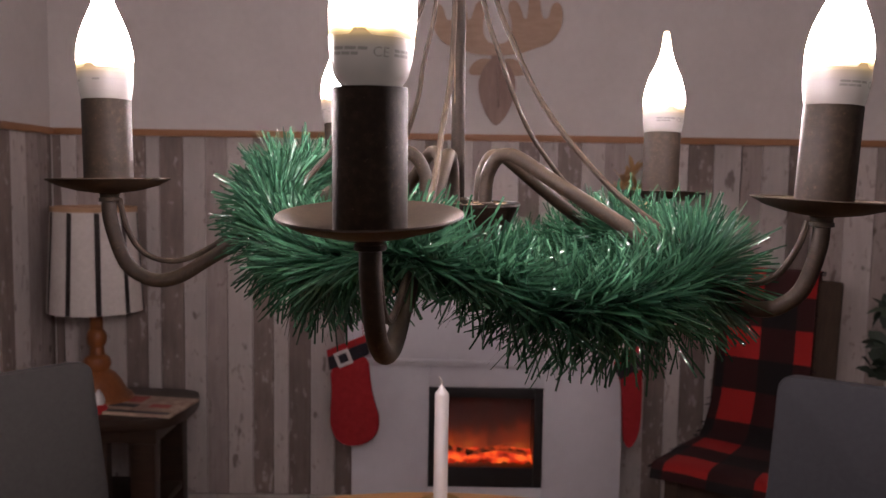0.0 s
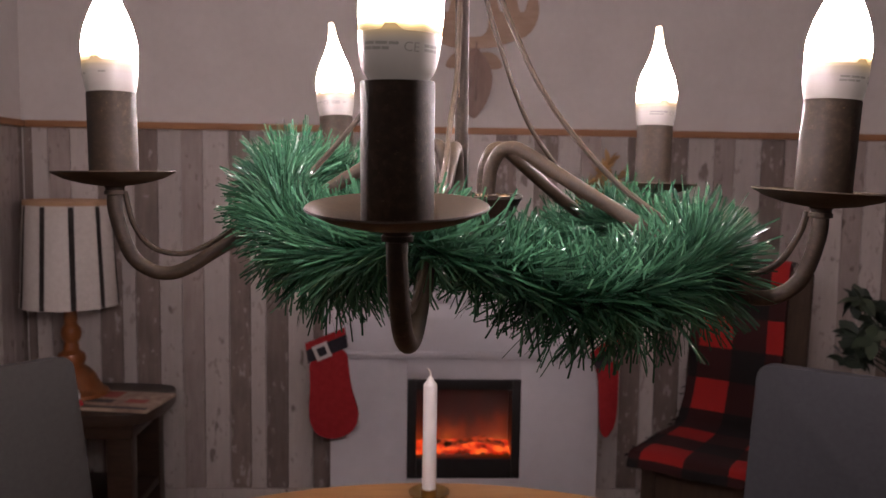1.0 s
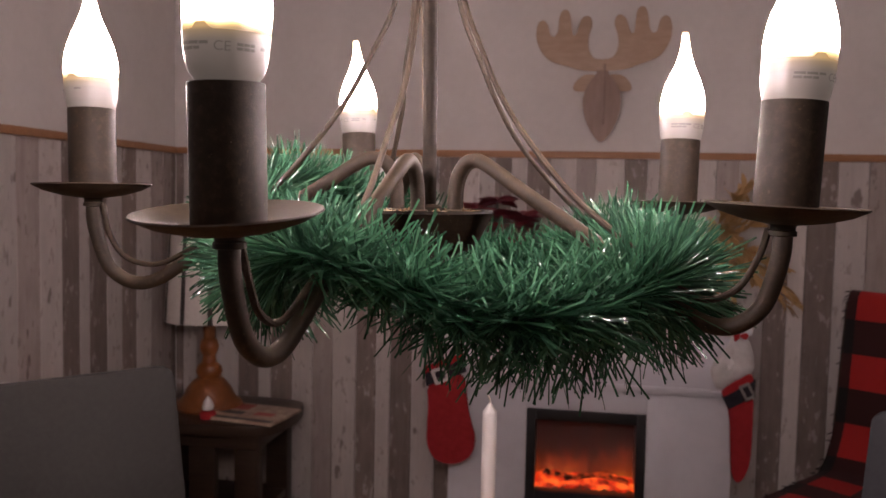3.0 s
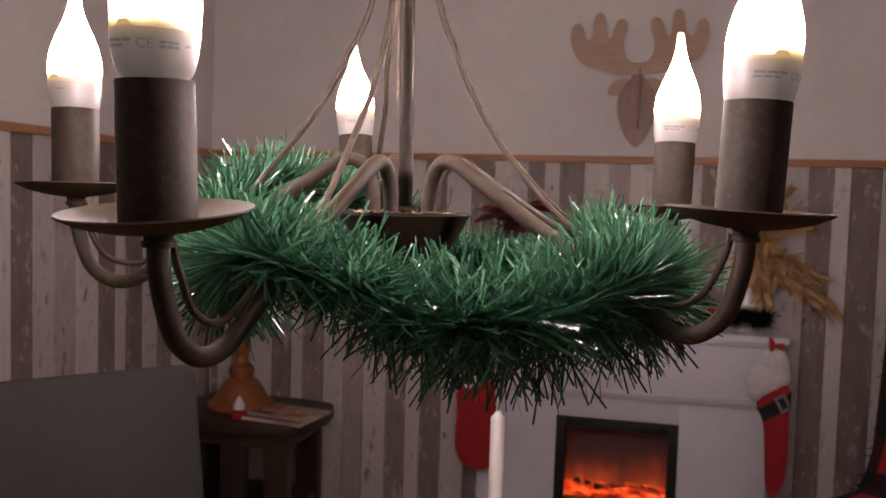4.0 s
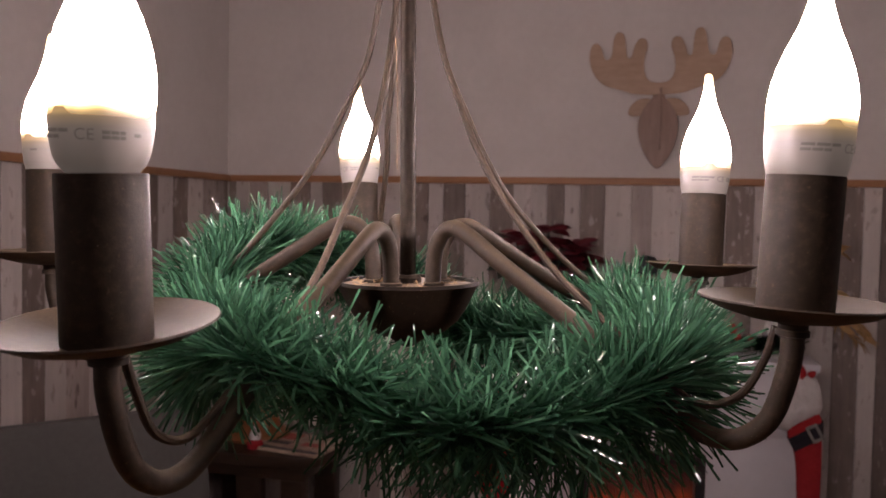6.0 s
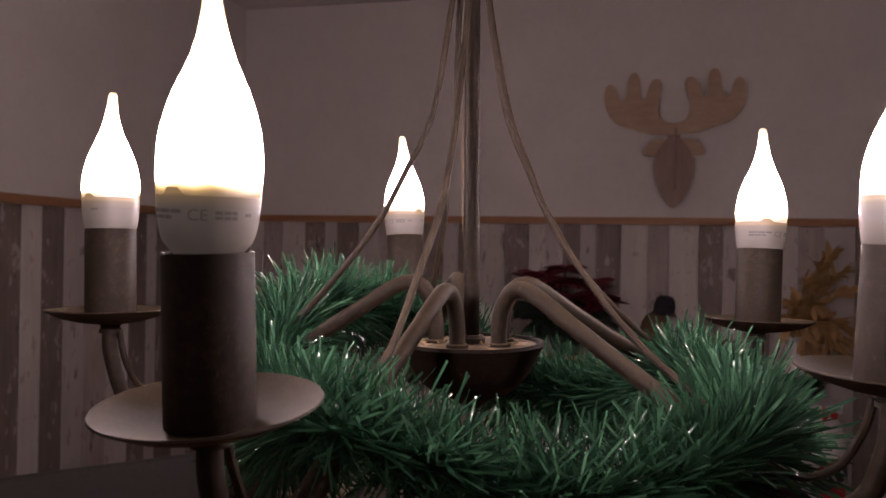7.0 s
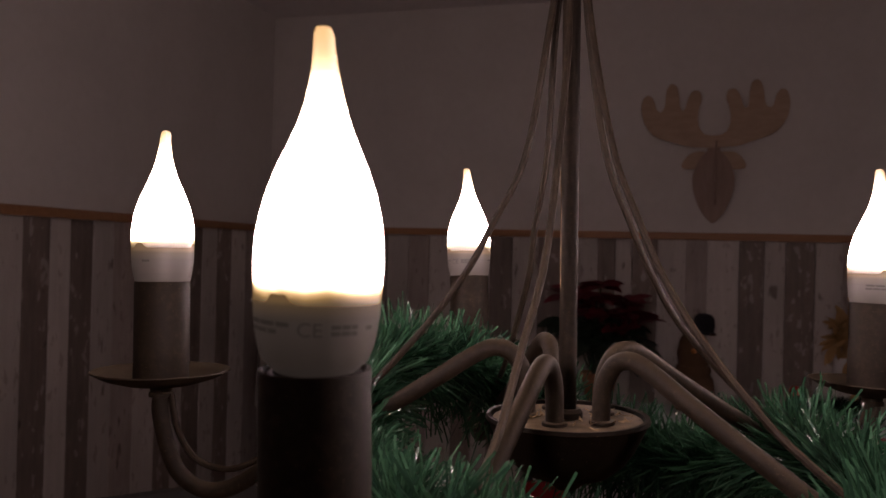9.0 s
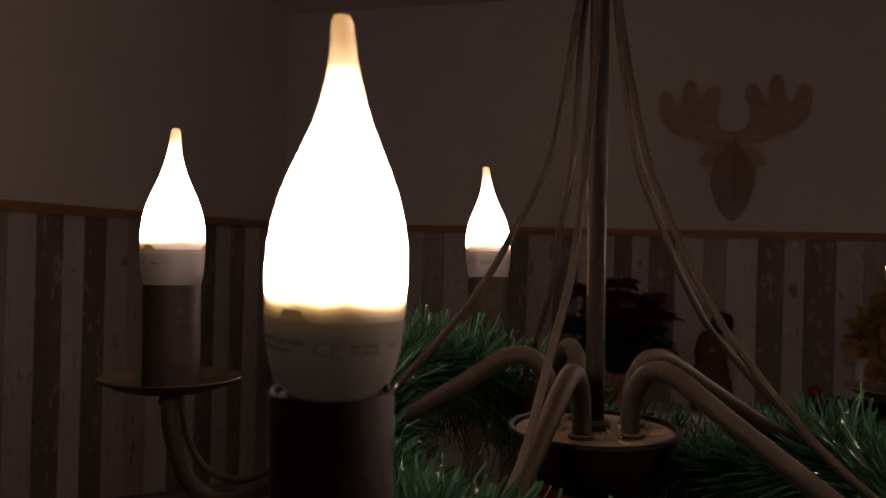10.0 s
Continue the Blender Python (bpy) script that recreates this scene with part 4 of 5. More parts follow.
def cuffed_stocking():
    """A stocking with a white cuff hanging from a bow, its belt slanting."""
    m = pose(0, FY - 0.095, EYE)
    ob = thing("christmas_stocking", pose(0.62, FY - 0.095, Z(-0.415)), "red stocking with white cuff and black belt at the mantel's corner", "stocking", "stockings on the fireplace")
    part("leg", plate(rounded([(0.566, -0.592), (0.615, -0.555), (0.667, -0.526), (0.669, -0.62), (0.671, -0.78), (0.662, -0.85), (0.634, -0.893), (0.611, -0.868), (0.605, -0.78), (0.600, -0.68), (0.588, -0.635)], 2), 0.022, m, 0.007), M["felt_red"], ob, "red felt leg")
    part("cuff", draped(rounded([(0.600, -0.420), (0.644, -0.424), (0.660, -0.462), (0.671, -0.532), (0.620, -0.560), (0.563, -0.606), (0.534, -0.540), (0.546, -0.508), (0.588, -0.452)], 1), 0.026, m @ pose(0, -0.003, 0)), M["felt_white"], ob, "white felt cuff draped to one side")
    part("belt", plate([(0.5745, -0.616), (0.6700, -0.556), (0.6710, -0.606), (0.5945, -0.652)], 0.0255, m @ pose(0, -0.001, 0), 0.004), M["felt_black"], ob, "black felt belt")
    b = m @ pose(0.645, -0.017, -0.590, 0, -28, 0)
    ring = [box(lo, hi, 0.001, b) for lo, hi in (((-0.017, 0, -0.026), (-0.009, 0.004, 0.026)), ((0.009, 0, -0.026), (0.017, 0.004, 0.026)), ((-0.0089, 0, 0.017), (0.0089, 0.004, 0.026)), ((-0.0089, 0, -0.026), (0.0089, 0.004, -0.017)))]
    part("buckle", merge(*ring), M["buckle_grey"], ob, "pale buckle")
    for loop in ([(0.002, 0.002), (-0.013, 0.030), (-0.022, 0.026), (-0.017, -0.020), (-0.006, -0.012)], [(-0.004, 0.002), (0.020, 0.014), (0.028, 0.002), (0.016, -0.014)]):
        part("bow_loop", plate(rounded(loop, 2), 0.010, m @ pose(0.617, -0.016, -0.418), 0.003), M["felt_red"], ob, "red bow")


cuffed_stocking()


# ---- on the mantel ----
LEAF = {}


def spray(root, ways, mat, name, parent, length, width, rng, label=""):
    """Leaves of one kind round a point, each an object on a shared mesh."""
    key = (name, mat.name, length, width)
    if key not in LEAF:
        bm = leaf(length, width, 0.2)
        for f in bm.faces:
            f.smooth = True
        me = bpy.data.meshes.new(name)
        bm.to_mesh(me)
        bm.free()
        me.materials.append(mat)
        LEAF[key] = me
    base = parent.matrix_basis.copy()
    if parent.parent is not None:
        base = Matrix.Identity(4)
    for w, ln, roll in ways:
        ob = new(name, LEAF[key])
        q = Vector(w).to_track_quat("Y", "Z").to_matrix().to_4x4()
        ob.parent = parent
        ob.matrix_parent_inverse = base.inverted()
        ob.matrix_basis = Matrix.Translation(root) @ q @ pose(0, 0, 0, 0, roll, 0) @ Matrix.Diagonal((ln, ln, ln, 1))
        if label:
            ob["label"] = label


PX, PY = -0.160, 2.83
poin = thing("poinsettia", pose(PX, PY, MT), "potted poinsettia with deep red bracts on the mantel", "plant")
part("pot", lathe([(0.040, 0.0), (0.055, 0.085), (0.060, 0.088), (0.060, 0.102), (0.052, 0.102), (0.050, 0.09), (0.0, 0.088)], pose(PX, PY, MT), 28), M["terracotta"], poin)
prng = random.Random(3)
for k in range(19):
    a, h, r = 137.5 * k + prng.uniform(-12, 12), prng.uniform(0.24, 0.36), prng.uniform(0.03, 0.15)
    if k == 0:
        r, h = 0.0, 0.38
    top = Vector((PX + r * math.cos(radians(a)), PY + 0.55 * r * math.sin(radians(a)) - 0.02, MT + h))
    part("stem", tube(spline([Vector((PX, PY, MT + 0.09)), Vector((PX, PY, MT + 0.2)) * 0.6 + top * 0.4 - Vector((0, 0, 0.12)), top], 5), 0.003, 6), M["leaf"], poin)
    ways = [((math.cos(radians(b)), math.sin(radians(b)), prng.uniform(-0.1, 0.55)), prng.uniform(0.7, 1.1), prng.uniform(-30, 30)) for b in range(0, 360, 40)]
    spray(top, ways, M["bract"], "bract", poin, 0.080, 0.046, prng, "deep red bract")
    ways = [((math.cos(radians(b)), math.sin(radians(b)), prng.uniform(-0.5, 0.1)), prng.uniform(0.8, 1.2), prng.uniform(-30, 30)) for b in range(20, 380, 60)]
    spray(top - Vector((0, 0, 0.08)), ways, M["leaf"], "leaf", poin, 0.085, 0.05, prng, "dark green leaf")

SX, SY = 0.128, 2.83
m = pose(SX, SY, MT)
fig = merge(lathe([(0.0, 0.0), (0.055, 0.004), (0.068, 0.05), (0.060, 0.10), (0.044, 0.125), (0.046, 0.15), (0.050, 0.18), (0.042, 0.22), (0.028, 0.243), (0.0, 0.25)], m, 28),
            lathe([(0.040, 0.243), (0.041, 0.248), (0.033, 0.252), (0.034, 0.270), (0.030, 0.292), (0.020, 0.304), (0.0, 0.307)], m @ pose(0, 0, 0, 0, 6, 0), 28),
            lathe([(0.009, 0.0), (0.0, 0.055)], m @ pose(0, -0.045, 0.19, 82), 14), lathe([(0.052, 0.118), (0.054, 0.13), (0.050, 0.142)], m, 28))
figure = tagged(link_mesh("winter_figure", fig, [M["tan_felt"], M["felt_black"], M["orange_felt"]], None, "", 40), "brown winter figure with a black hat on the mantel", "figurine")
for f in figure.data.polygons:
    c = figure.matrix_world @ f.center
    h, d = c.z - MT, c.y - SY
    f.material_index = 1 if h > 0.2425 and d > -0.06 and (Vector((c.x - SX, d)).length > 0.029 or h > 0.2505) else (2 if d < -0.0525 and h > 0.16 else 0)

VX, VY = 0.548, 2.83
vase = thing("vase", pose(VX, VY, MT), "slim white ceramic vase on the mantel", "vase")
part("bowl", lathe([(0.0, 0.0), (0.026, 0.0), (0.036, 0.03), (0.038, 0.07), (0.026, 0.13), (0.020, 0.17), (0.023, 0.19), (0.020, 0.19), (0.017, 0.17), (0.0, 0.16)], pose(VX, VY, MT), 28), M["ceramic"], vase)
twigs = thing("gilded_branch", pose(VX, VY, MT + 0.165), "gold glitter branches with pointed leaves standing in the vase", "decoration")
grng = random.Random(5)
for dx, dy, dz, bow in ((0.265, -0.05, -0.090, 0.05), (0.25, -0.04, -0.070, 0.06), (0.235, -0.06, -0.105, 0.04), (0.19, -0.04, -0.055, 0.03), (0.035, -0.05, -0.075, 0.06), (0.06, -0.05, -0.06, 0.06),
                        (0.10, -0.03, 0.29, 0.04), (0.13, -0.04, 0.24, 0.04), (0.16, -0.05, 0.18, 0.05), (0.06, -0.05, 0.25, 0.04), (0.08, -0.02, 0.20, 0.04), (0.02, -0.04, 0.20, 0.04), (-0.02, -0.05, 0.12, 0.04), (-0.03, -0.04, 0.06, 0.05), (0.05, -0.06, 0.12, 0.05), (0.08, -0.06, 0.01, 0.07), (0.02, -0.06, 0.02, 0.07), (0.14, -0.05, -0.02, 0.06), (0.20, -0.05, 0.02, 0.05), (0.10, -0.06, 0.06, 0.05), (0.15, -0.05, 0.05, 0.05)):
    root = Vector((VX, VY, MT + 0.163))
    tip = root + Vector((dx, dy, dz))
    pts = spline([root, root + Vector((dx * 0.3, dy * 0.3, bow + dz * 0.25)), root + Vector((dx * 0.7, dy * 0.7, bow * 0.8 + dz * 0.70)), tip], 6)
    twig = part("twig", tube(pts, 0.0022, 6), M["gold"], twigs)
    for k in range(5, len(pts), 2):
        d = (pts[k] - pts[k - 1]).normalized()
        ways = [((d + Vector((grng.uniform(-1, 1), grng.uniform(-1, 1), grng.uniform(-0.7, 0.7))) * 0.8).normalized(), grng.uniform(0.7, 1.2), grng.uniform(-60, 60)) for _ in range(3)]
        spray(pts[k], ways, M["gold"], "leaf", twig, 0.054, 0.019, grng)


def fir_garland(x0, x1, y, z, count, rng):
    ob = thing("fir_garland", pose((x0 + x1) / 2, y, z), "short dark green fir garland lying on the mantel", "garland")
    pts = [Vector((x0 + (x1 - x0) * k / 12, y + 0.008 * math.sin(k), z + 0.047 + 0.006 * math.sin(k * 1.7))) for k in range(13)]
    part("core", tube(pts, 0.003, 6), M["core"], ob)
    items = []
    for _ in range(count):
        k = rng.uniform(0, 11.99)
        c = pts[int(k)].lerp(pts[int(k) + 1], k % 1)
        way = Vector((rng.gauss(0, 0.5), rng.gauss(0, 1), rng.gauss(0.2, 1))).normalized()
        ln = rng.uniform(0.024, 0.042) * (1.0 if k > 6 else 0.8)
        if c.z + way.z * ln < z + 0.002:
            way.z = abs(way.z) * 0.3
        items.append((c, way, ln, way.cross(Vector((1, 0.3, 0.2))).normalized(), 0.0))
    part("needles", strips(items, 0.0025), M["fir"], ob, "", None)
    for k, dz, r in ((1, 0.040, 0.017), (2, 0.022, 0.012), (4, 0.020, 0.010)):
        b = bmesh.new()
        bmesh.ops.create_uvsphere(b, u_segments=20, v_segments=12, radius=r, matrix=Matrix.Translation(pts[k] + Vector((0.0, -0.026, dz))))
        part("bauble", b, M["bauble"], ob, "shiny red bauble")
    return ob


fir_garland(0.395, 0.605, 2.772, MT, 2600, random.Random(9))

# ---- the wooden elk head over the mantel ----
EX, EY, EZ = 0.177, YB, Z(0.357)
elk = thing("elk_head_plaque", pose(EX, EY, EZ), "plywood elk head with broad antlers hanging on the wall", "wall decoration")
half = [(0.0, 0.113), (0.024, 0.116), (0.044, 0.135), (0.051, 0.170), (0.046, 0.205), (0.035, 0.232), (0.042, 0.262), (0.066, 0.264), (0.082, 0.236), (0.090, 0.200), (0.104, 0.200), (0.107, 0.252), (0.114, 0.284), (0.136, 0.290),
        (0.149, 0.264), (0.152, 0.212), (0.164, 0.196), (0.178, 0.202), (0.187, 0.244), (0.207, 0.258), (0.224, 0.240), (0.228, 0.198), (0.214, 0.150), (0.180, 0.112), (0.120, 0.095), (0.070, 0.076), (0.0, 0.062)]
outline = rounded(half[1:-1] + [(-a, b) for a, b in reversed(half[1:-1])], 2)
part("antler_plate", plate(outline, 0.006, pose(EX + 0.004, EY - 0.034, EZ, 0, -1.6, 0), 0.0015), M["ply"], elk)
part("spacer", box((-0.02, 0.0, -0.05), (0.02, 0.026, 0.10), 0.0, pose(EX, EY - 0.0275, EZ)), M["ply_dark"], elk)
for s in (-1, 1):
    part("ear", plate(rounded([(s * 0.010, 0.062), (s * 0.060, 0.066), (s * 0.092, 0.040), (s * 0.102, 0.008), (s * 0.060, 0.004), (s * 0.020, 0.012)], 2), 0.006, pose(EX, EY - 0.041, EZ), 0.0015), M["ply"], elk)
part("face", plate(rounded([(0.0, 0.078), (0.028, 0.058), (0.056, 0.015), (0.066, -0.025), (0.060, -0.075), (0.040, -0.125), (0.014, -0.160), (0.0, -0.168), (-0.014, -0.160), (-0.040, -0.125), (-0.060, -0.075), (-0.066, -0.025), (-0.056, 0.015), (-0.028, 0.058)], 1), 0.006, pose(EX, EY - 0.056, EZ), 0.0015), M["ply_dark"], elk)
part("muzzle_fin", plate(rounded([(0.0, 0.100), (0.012, 0.080), (0.038, -0.020), (0.040, -0.070), (0.020, -0.105), (0.0, -0.108)], 1), 0.006, pose(EX + 0.003, EY - 0.0565, EZ, 0, 0, -90), 0.001), M["ply_dark"], elk, "upright nose board")

# ---- the corner: side table, lamp and small things ----
ST = Z(-0.765)
side = thing("side_table", pose(-1.09, 2.73, 0), "small dark stained side table with rounded corners", "table")
rim = rounded([(-1.375, 2.56), (-1.30, 2.515), (-0.92, 2.515), (-0.835, 2.60), (-0.835, 2.84), (-0.90, 2.925), (-1.30, 2.925), (-1.375, 2.86)], 2)
part("tabletop", plate([(a, b) for a, b in rim], 0.038, Matrix(((1, 0, 0, 0), (0, 0, 1, 0), (0, -1, 0, ST), (0, 0, 0, 1))), 0.006), M["dark_wood"], side)
part("apron", box((-1.345, 2.55, ST - 0.085), (-0.90, 2.89, ST - 0.0385), 0.003), M["dark_wood"], side)
for x in (-1.35, -0.985):
    for y in (2.55, 2.83):
        part("leg", box((x, y, 0.0), (x + 0.08, y + 0.055, ST - 0.086), 0.006), M["dark_wood"], side)
part("shelf", box((-1.34, 2.57, 0.14), (-0.91, 2.87, 0.165), 0.003), M["dark_wood"], side)
part("centre_post", box((-1.15, 2.56, 0.166), (-1.06, 2.60, ST - 0.086), 0.004), M["dark_wood"], side)

LX, LY = -1.160, 2.735
lamp = thing("table_lamp", pose(LX, LY, ST), "unlit table lamp with a turned orange wood foot and striped shade", "lamp")
L0 = pose(LX, LY, ST)
part("foot", lathe([(0.0, 0.0), (0.112, 0.0), (0.117, 0.010), (0.112, 0.022), (0.098, 0.030), (0.088, 0.046), (0.074, 0.074), (0.056, 0.096), (0.038, 0.108), (0.042, 0.118), (0.046, 0.130), (0.041, 0.148), (0.025, 0.161), (0.022, 0.186), (0.030, 0.200), (0.033, 0.217), (0.030, 0.234), (0.020, 0.248), (0.022, 0.27), (0.020, 0.30), (0.012, 0.32), (0.012, 0.36), (0.0, 0.36)], L0, 36), M["lamp_wood"], lamp)
z0, z1, r0, r1 = 0.312, 0.656, 0.152, 0.134
shade = part("shade", lathe([(r0, z0), (r1, z1), (r1 - 0.003, z1), (r0 - 0.003, z0), (r0, z0)], L0, 48, closed=False), M["shade"], lamp, "white linen shade")
part("top_band", lathe([(r1 + 0.0012, z1 - 0.014), (r1 + 0.0008, z1 + 0.002), (r1 - 0.004, z1 + 0.002), (r1 - 0.0045, z1 - 0.014)], L0, 48, closed=False), M["shade_top"], shade, "tan upper band")
part("diffuser", lathe([(r1 - 0.004, z1 - 0.004), (0.02, z1 - 0.001), (0.0, z1 - 0.001)], L0, 48, closed=False), M["shade_top"], shade, "tan top")
for k in range(10):
    a = radians(36 * k + 8)
    bm = bmesh.new()
    cols = []
    for t in (-1, 0, 1):
        col = []
        for h in (0.0, 1.0):
            r = r0 + (r1 - r0) * h + 0.0015
            b = a + t * 0.0085 / r
            col.append(bm.verts.new((r * math.cos(b), r * math.sin(b), z0 + 0.001 + (z1 - z0 - 0.017) * h)))
        cols.append(col)
    for c, d in zip(cols, cols[1:]):
        bm.faces.new((c[0], d[0], d[1], c[1]))
    bmesh.ops.solidify(bm, geom=bm.faces[:], thickness=0.0012)
    bm.transform(L0)
    part("stripe", bm, M["stripe"], shade, "dark ribbon")

# a magazine and a gnome on the side table
mag = tagged(link_mesh("magazine", box((-0.135, -0.105, 0), (0.135, 0.105, 0.010), 0.002, pose(-0.970, 2.665, ST + 0.0005, 0, 0, -9)), M["paper"], None, "", 35), "worn magazine with a printed cover on the side table", "magazine")
for n, (lo, hi, mt) in enumerate((((-0.12, 0.02), (-0.03, 0.09), "paper_red"), ((-0.11, -0.04), (-0.02, -0.005), "paper_dark"), ((0.02, -0.03), (0.09, 0.01), "paper_red"), ((-0.125, -0.097), (0.125, -0.075), "paper_dark"))):
    part("cover_picture", box((*lo, 0.0102), (*hi, 0.0106), 0, pose(-0.970, 2.665, ST + 0.0005, 0, 0, -9)), M[mt], mag, "", None)
gm = pose(-1.098, 2.595, ST)
gnome = link_mesh("gnome_figure", merge(lathe([(0.0, 0.0), (0.026, 0.0), (0.028, 0.016), (0.020, 0.026), (0.0, 0.028)], gm, 20), lathe([(0.0, 0.026), (0.018, 0.030), (0.020, 0.042), (0.014, 0.058), (0.004, 0.074), (0.0, 0.076)], gm, 20)), [M["felt_red"], M["wax"]], None, "", 40)
tagged(gnome, "tiny red and white gnome figure on the side table", "figurine")
for f in gnome.data.polygons:
    f.material_index = 1 if f.center.z > ST + 0.0275 else 0

# ---- armchair with a checked throw ----
AM = pose(1.022, 2.500, 0, 0, 0, -34.8)
arm_chair = thing("armchair", AM @ pose(-0.055, 0, 0), "brown wooden armchair with a throw over it, by the boarded wall", "chair")
CX = -0.055                                       # its middle
part("seat", box((CX - 0.205, -0.22, 0.335), (CX + 0.205, 0.22, 0.375), 0.012, AM), M["chair_wood"], arm_chair)
back = Matrix.Translation((CX, 0.20, 0.36)) @ pose(0, 0, 0, -9)
for s in (-1, 1):
    part("back_post", box((s * 0.158 - 0.036, -0.018, -0.02), (s * 0.158 + 0.036, 0.018, 0.575), 0.012, AM @ back, 3), M["chair_wood"], arm_chair)
    part("front_leg", box((CX + s * 0.180 - 0.022, -0.205, 0.0), (CX + s * 0.180 + 0.022, -0.165, 0.334), 0.004, AM), M["chair_wood"], arm_chair)
    part("back_leg", box((CX + s * 0.180 - 0.022, 0.165, 0.0), (CX + s * 0.180 + 0.022, 0.205, 0.334), 0.004, AM), M["chair_wood"], arm_chair)
part("back_panel", box((-0.121, -0.012, 0.04), (0.121, 0.012, 0.560), 0.006, AM @ back), M["chair_wood"], arm_chair)
part("front_board", box((CX - 0.157, -0.20, 0.06), (CX + 0.157, -0.175, 0.334), 0.004, AM), M["chair_wood"], arm_chair)


def throw():
    """A checked blanket over the chair's back and seat, hanging over the seat's front."""
    # down the back's rear, over its top, down its front, over the seat and over the edge: (y, z)
    line = [Vector((0, 0.345, 0.70)), Vector((0, 0.335, 0.90)), Vector((0, 0.315, 0.950)), Vector((0, 0.272, 0.942)), Vector((0, 0.250, 0.85)), Vector((0, 0.215, 0.60)), Vector((0, 0.165, 0.44)), Vector((0, 0.10, 0.392)), Vector((0, -0.08, 0.386)), Vector((0, -0.215, 0.388)), Vector((0, -0.243, 0.370)), Vector((0, -0.250, 0.34))]
    pts = spline(line, 6)
    run = [0.0]
    for a, b in zip(pts, pts[1:]):
        run.append(run[-1] + (b - a).length)
    bm = bmesh.new()
    uv = bm.loops.layers.uv.new("cloth")
    cols, width, spots = 20, 0.45, {}
    rows = []
    for k, p in enumerate(pts):
        row = []
        spread = 1 + 0.20 * max(0, (run[k] - 0.72)) / 0.5
        for i in range(cols + 1):
            s = 0.675 * i / cols - 0.5
            x = s * width * spread - 0.012
            y, z = p.y, p.z
            wob = noise.noise((x * 7, run[k] * 5, 3.3)) * 0.010
            y -= abs(wob) if z > 0.42 else 0
            z += abs(wob) if z <= 0.42 else wob * 0.4
            if abs(x) > 0.252 and z < 0.5:
                z = min(z, 0.385)
            v = bm.verts.new((x, y, z))
            spots[v] = (s * width + 0.305, run[k] + 0.06)
            row.append(v)
        rows.append(row)
    for a, b in zip(rows, rows[1:]):
        for i in range(cols):
            f = bm.faces.new((a[i], a[i + 1], b[i + 1], b[i]))
            for lp in f.loops:
                lp[uv].uv = spots[lp.vert]
    bmesh.ops.recalc_face_normals(bm, faces=bm.faces[:])
    bmesh.ops.solidify(bm, geom=bm.faces[:], thickness=-0.005)
    bm.transform(AM)
    ob = thing("throw_blanket", AM, "red and black checked blanket draped over the armchair", "blanket")
    part("cloth", bm, M["check"], ob, "", 60)
    items = []
    rng = random.Random(4)
    for _ in range(90):
        s = rng.choice((-1, 1))
        j = min(len(pts) - 1, int(rng.random() * len(pts)))
        base = pts[j]
        spread = 1 + 0.20 * max(0, (run[j] - 0.72)) / 0.5
        items.append((AM @ Vector(((-0.225 if s < 0 else 0.079) * spread - 0.012, base.y, base.z + 0.002)), (AM.to_3x3() @ Vector((s, rng.uniform(-0.5, 0.2), rng.uniform(-0.5, 0.1)))).normalized(), rng.uniform(0.01, 0.02), Vector((0, 0, 1)), 0.004))
    tagged(part("fringe", strips(items, 0.004), M["felt_black"], ob, "short black fringe", None), kind="stuff")
    return ob


throw()

# ---- house plant behind the chair ----
HX, HY, HZ = 1.375, 2.22, Z(-0.47)
stand = thing("plant_stand", pose(HX, HY, 0), "plain dark wooden plant stand", "stand")
part("top", lathe([(0.0, 0.0), (0.15, 0.0), (0.15, -0.025), (0.0, -0.025)], pose(HX, HY, 0.50), 32), M["dark_wood"], stand)
for k in range(3):
    a = radians(120 * k + 20)
    part("leg", tube([Vector((HX + 0.10 * math.cos(a), HY + 0.10 * math.sin(a), 0.476)), Vector((HX + 0.15 * math.cos(a), HY + 0.15 * math.sin(a), 0.0))], 0.014, 8), M["dark_wood"], stand)
plant = thing("house_plant", pose(HX, HY, 0.501), "bushy dark green house plant in a pot behind the dining chair", "plant")
part("pot", lathe([(0.0, 0.0), (0.075, 0.0), (0.095, 0.13), (0.10, 0.133), (0.10, 0.15), (0.09, 0.15), (0.085, 0.13), (0.0, 0.125)], pose(HX, HY, 0.501), 28), M["ceramic"], plant)
hr = random.Random(11)
for k in range(34):
    a, r = hr.uniform(0, 2 * math.pi), 0.19 * math.sqrt(hr.random())
    top = Vector((HX + r * math.cos(a), HY + r * math.sin(a), HZ + 0.02 + 0.18 * hr.uniform(-0.75, 1.0) * (1 - 0.4 * r / 0.19)))
    stem = part("stem", tube(spline([Vector((HX, HY, 0.63)), Vector((HX, HY, 0.70)).lerp(top, 0.5), top], 4), 0.0025, 5), M["leaf"], plant)
    ways = [((hr.uniform(-1, 1), hr.uniform(-1, 1), hr.uniform(-0.7, 0.8)), hr.uniform(0.7, 1.2), hr.uniform(-60, 60)) for _ in range(9)]
    spray(top, [(Vector(w).normalized(), ln, ro) for w, ln, ro in ways], M["leaf"] if k % 7 else M["leaf_light"], "leaf", stem, 0.055, 0.036, hr)

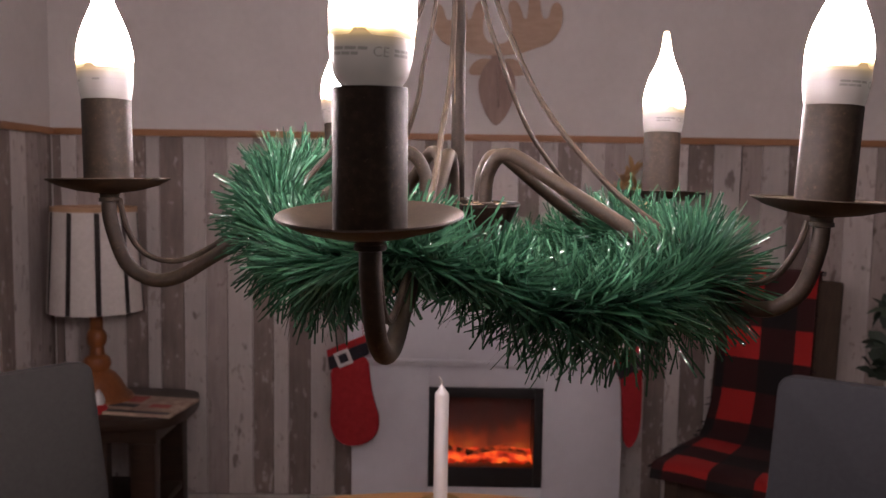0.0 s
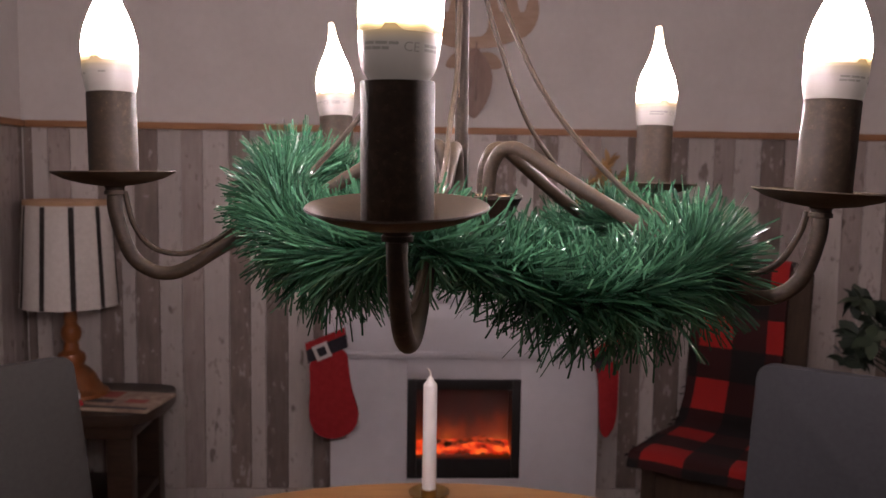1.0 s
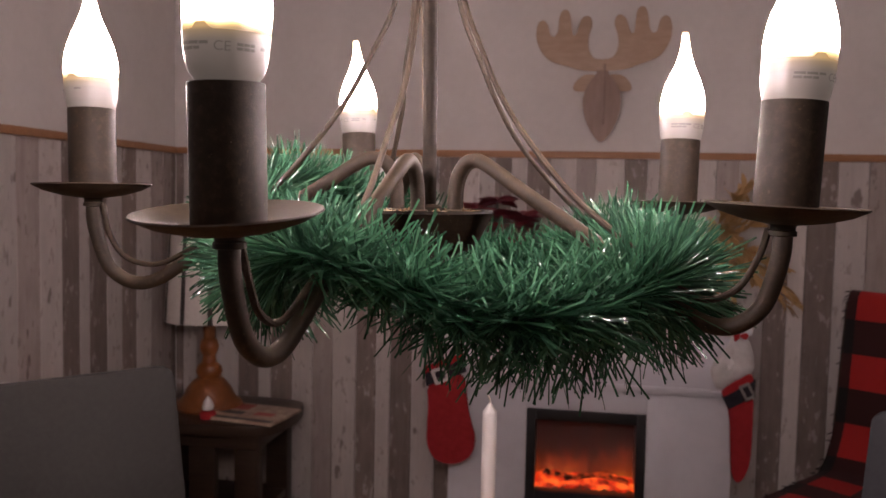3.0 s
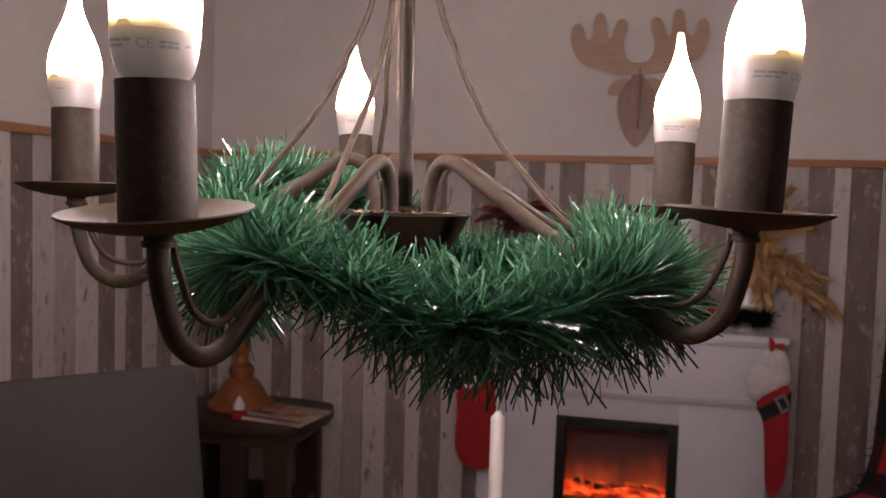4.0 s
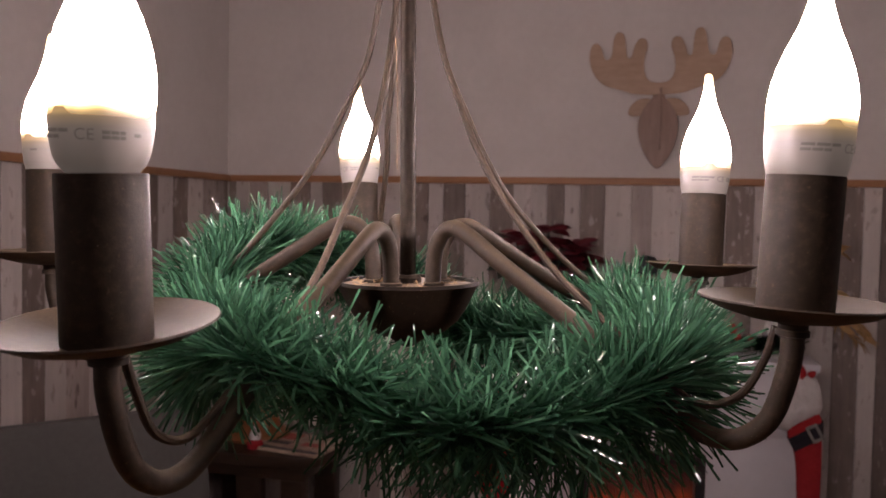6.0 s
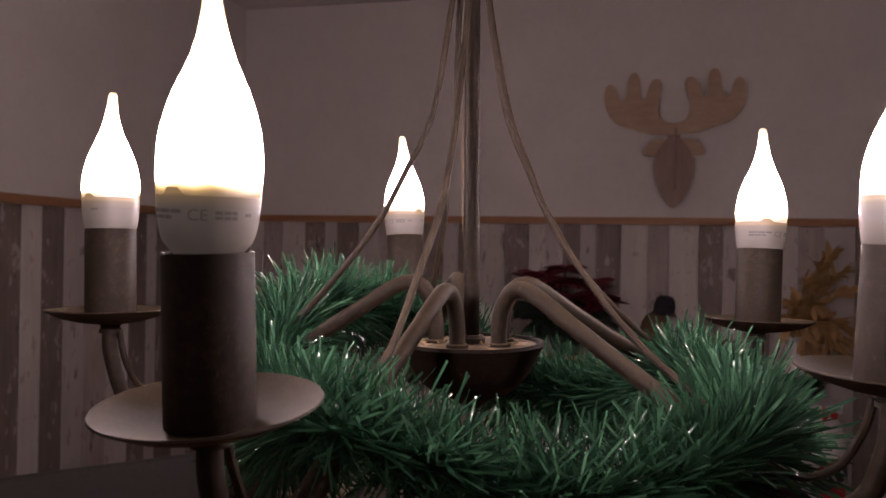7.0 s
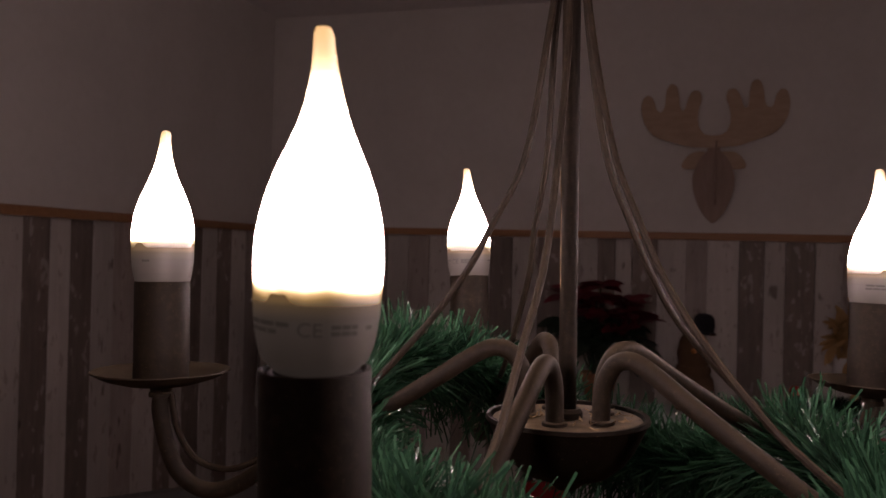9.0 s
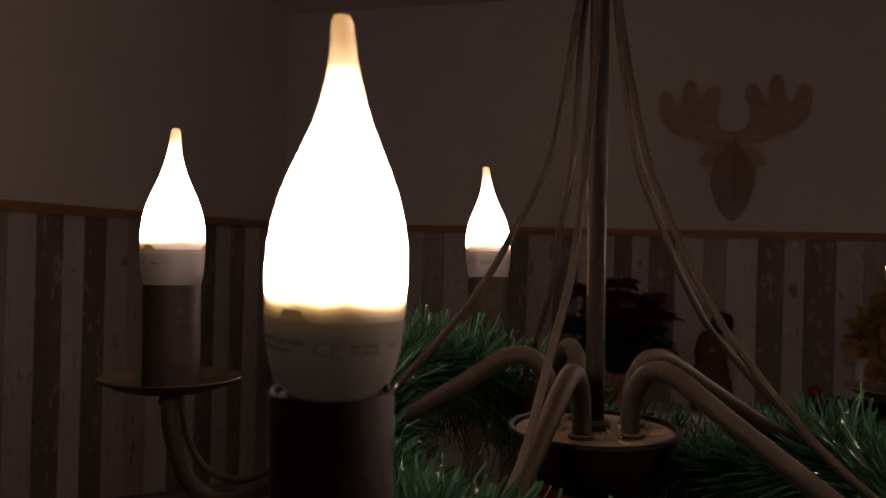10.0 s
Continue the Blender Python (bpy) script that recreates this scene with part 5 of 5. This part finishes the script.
# ---- the boards of the walls ----
def boards(wall, edges, tones, along):
    """Boards from the baseboard up to the rail; along: 'x' on the far wall, 'y' on the left wall."""
    for a, b, tone in zip(edges, edges[1:], tones):
        t = 0.006 + 0.002 * rnd.random()
        if along == "x":
            bm = box((a + 0.001, YB - t, 0.081), (b - 0.001, YB - 0.0002, RAIL - 0.0005), 0.0015, None, 1)
        else:
            bm = box((XL + 0.0002, a + 0.001, 0.081), (XL + t, b - 0.001, RAIL - 0.0005), 0.0015, None, 1)
        part("board", bm, M[{"W": "plank_white", "D": "plank_brown", "M": "plank_mid"}[tone]], wall, "", None)


# from the corner of the two walls: the far edge of each board and its tone
NORTH = [(-1.362, "D"), (-1.308, "W"), (-1.230, "M"), (-1.140, "W"), (-1.060, "D"), (-1.012, "W"), (-0.928, "D"), (-0.848, "W"), (-0.771, "M"), (-0.682, "W"), (-0.606, "D"), (-0.553, "W"),
         (-0.472, "D"), (-0.385, "W"), (-0.300, "D"), (-0.240, "W"), (-0.185, "W"), (-0.124, "D"), (-0.072, "W"), (0.012, "D"), (0.098, "W"), (0.167, "M"), (0.262, "W"), (0.340, "D"),
         (0.400, "W"), (0.488, "D"), (0.567, "W"), (0.642, "M"), (0.735, "W"), (0.811, "D"), (0.863, "W"), (0.955, "D"), (1.050, "W"), (1.126, "M"), (1.222, "W"), (1.308, "D"),
         (1.428, "M"), (1.532, "W"), (1.607, "M"), (1.692, "W"), (1.750, "D")]
WEST = [(2.905, "D"), (2.840, "M"), (2.758, "M"), (2.658, "W"), (2.570, "D"), (2.481, "W"), (2.385, "D"), (2.330, "W"), (2.247, "D"), (2.145, "W"), (2.047, "M"), (1.964, "W"), (1.882, "D"), (1.810, "W")]
north, tones = [-1.392] + [e for e, _ in NORTH], "".join(t for _, t in NORTH)
while north[-1] < XR - 0.1:
    north.append(north[-1] + 0.083)
north[-1] = XR - 0.002
boards(wall_north, north, tones + "WDWMWDWDWMWD", "x")
west, tw = [2.936] + [e for e, _ in WEST], "".join(t for _, t in WEST) + "DWMWDWDW" * 8
while west[-1] > YF + 0.1:
    west.append(west[-1] - 0.085)
west[-1] = YF + 0.002
tw = tw[: len(west) - 1][::-1]
west.reverse()
boards(wall_west, west, tw, "y")
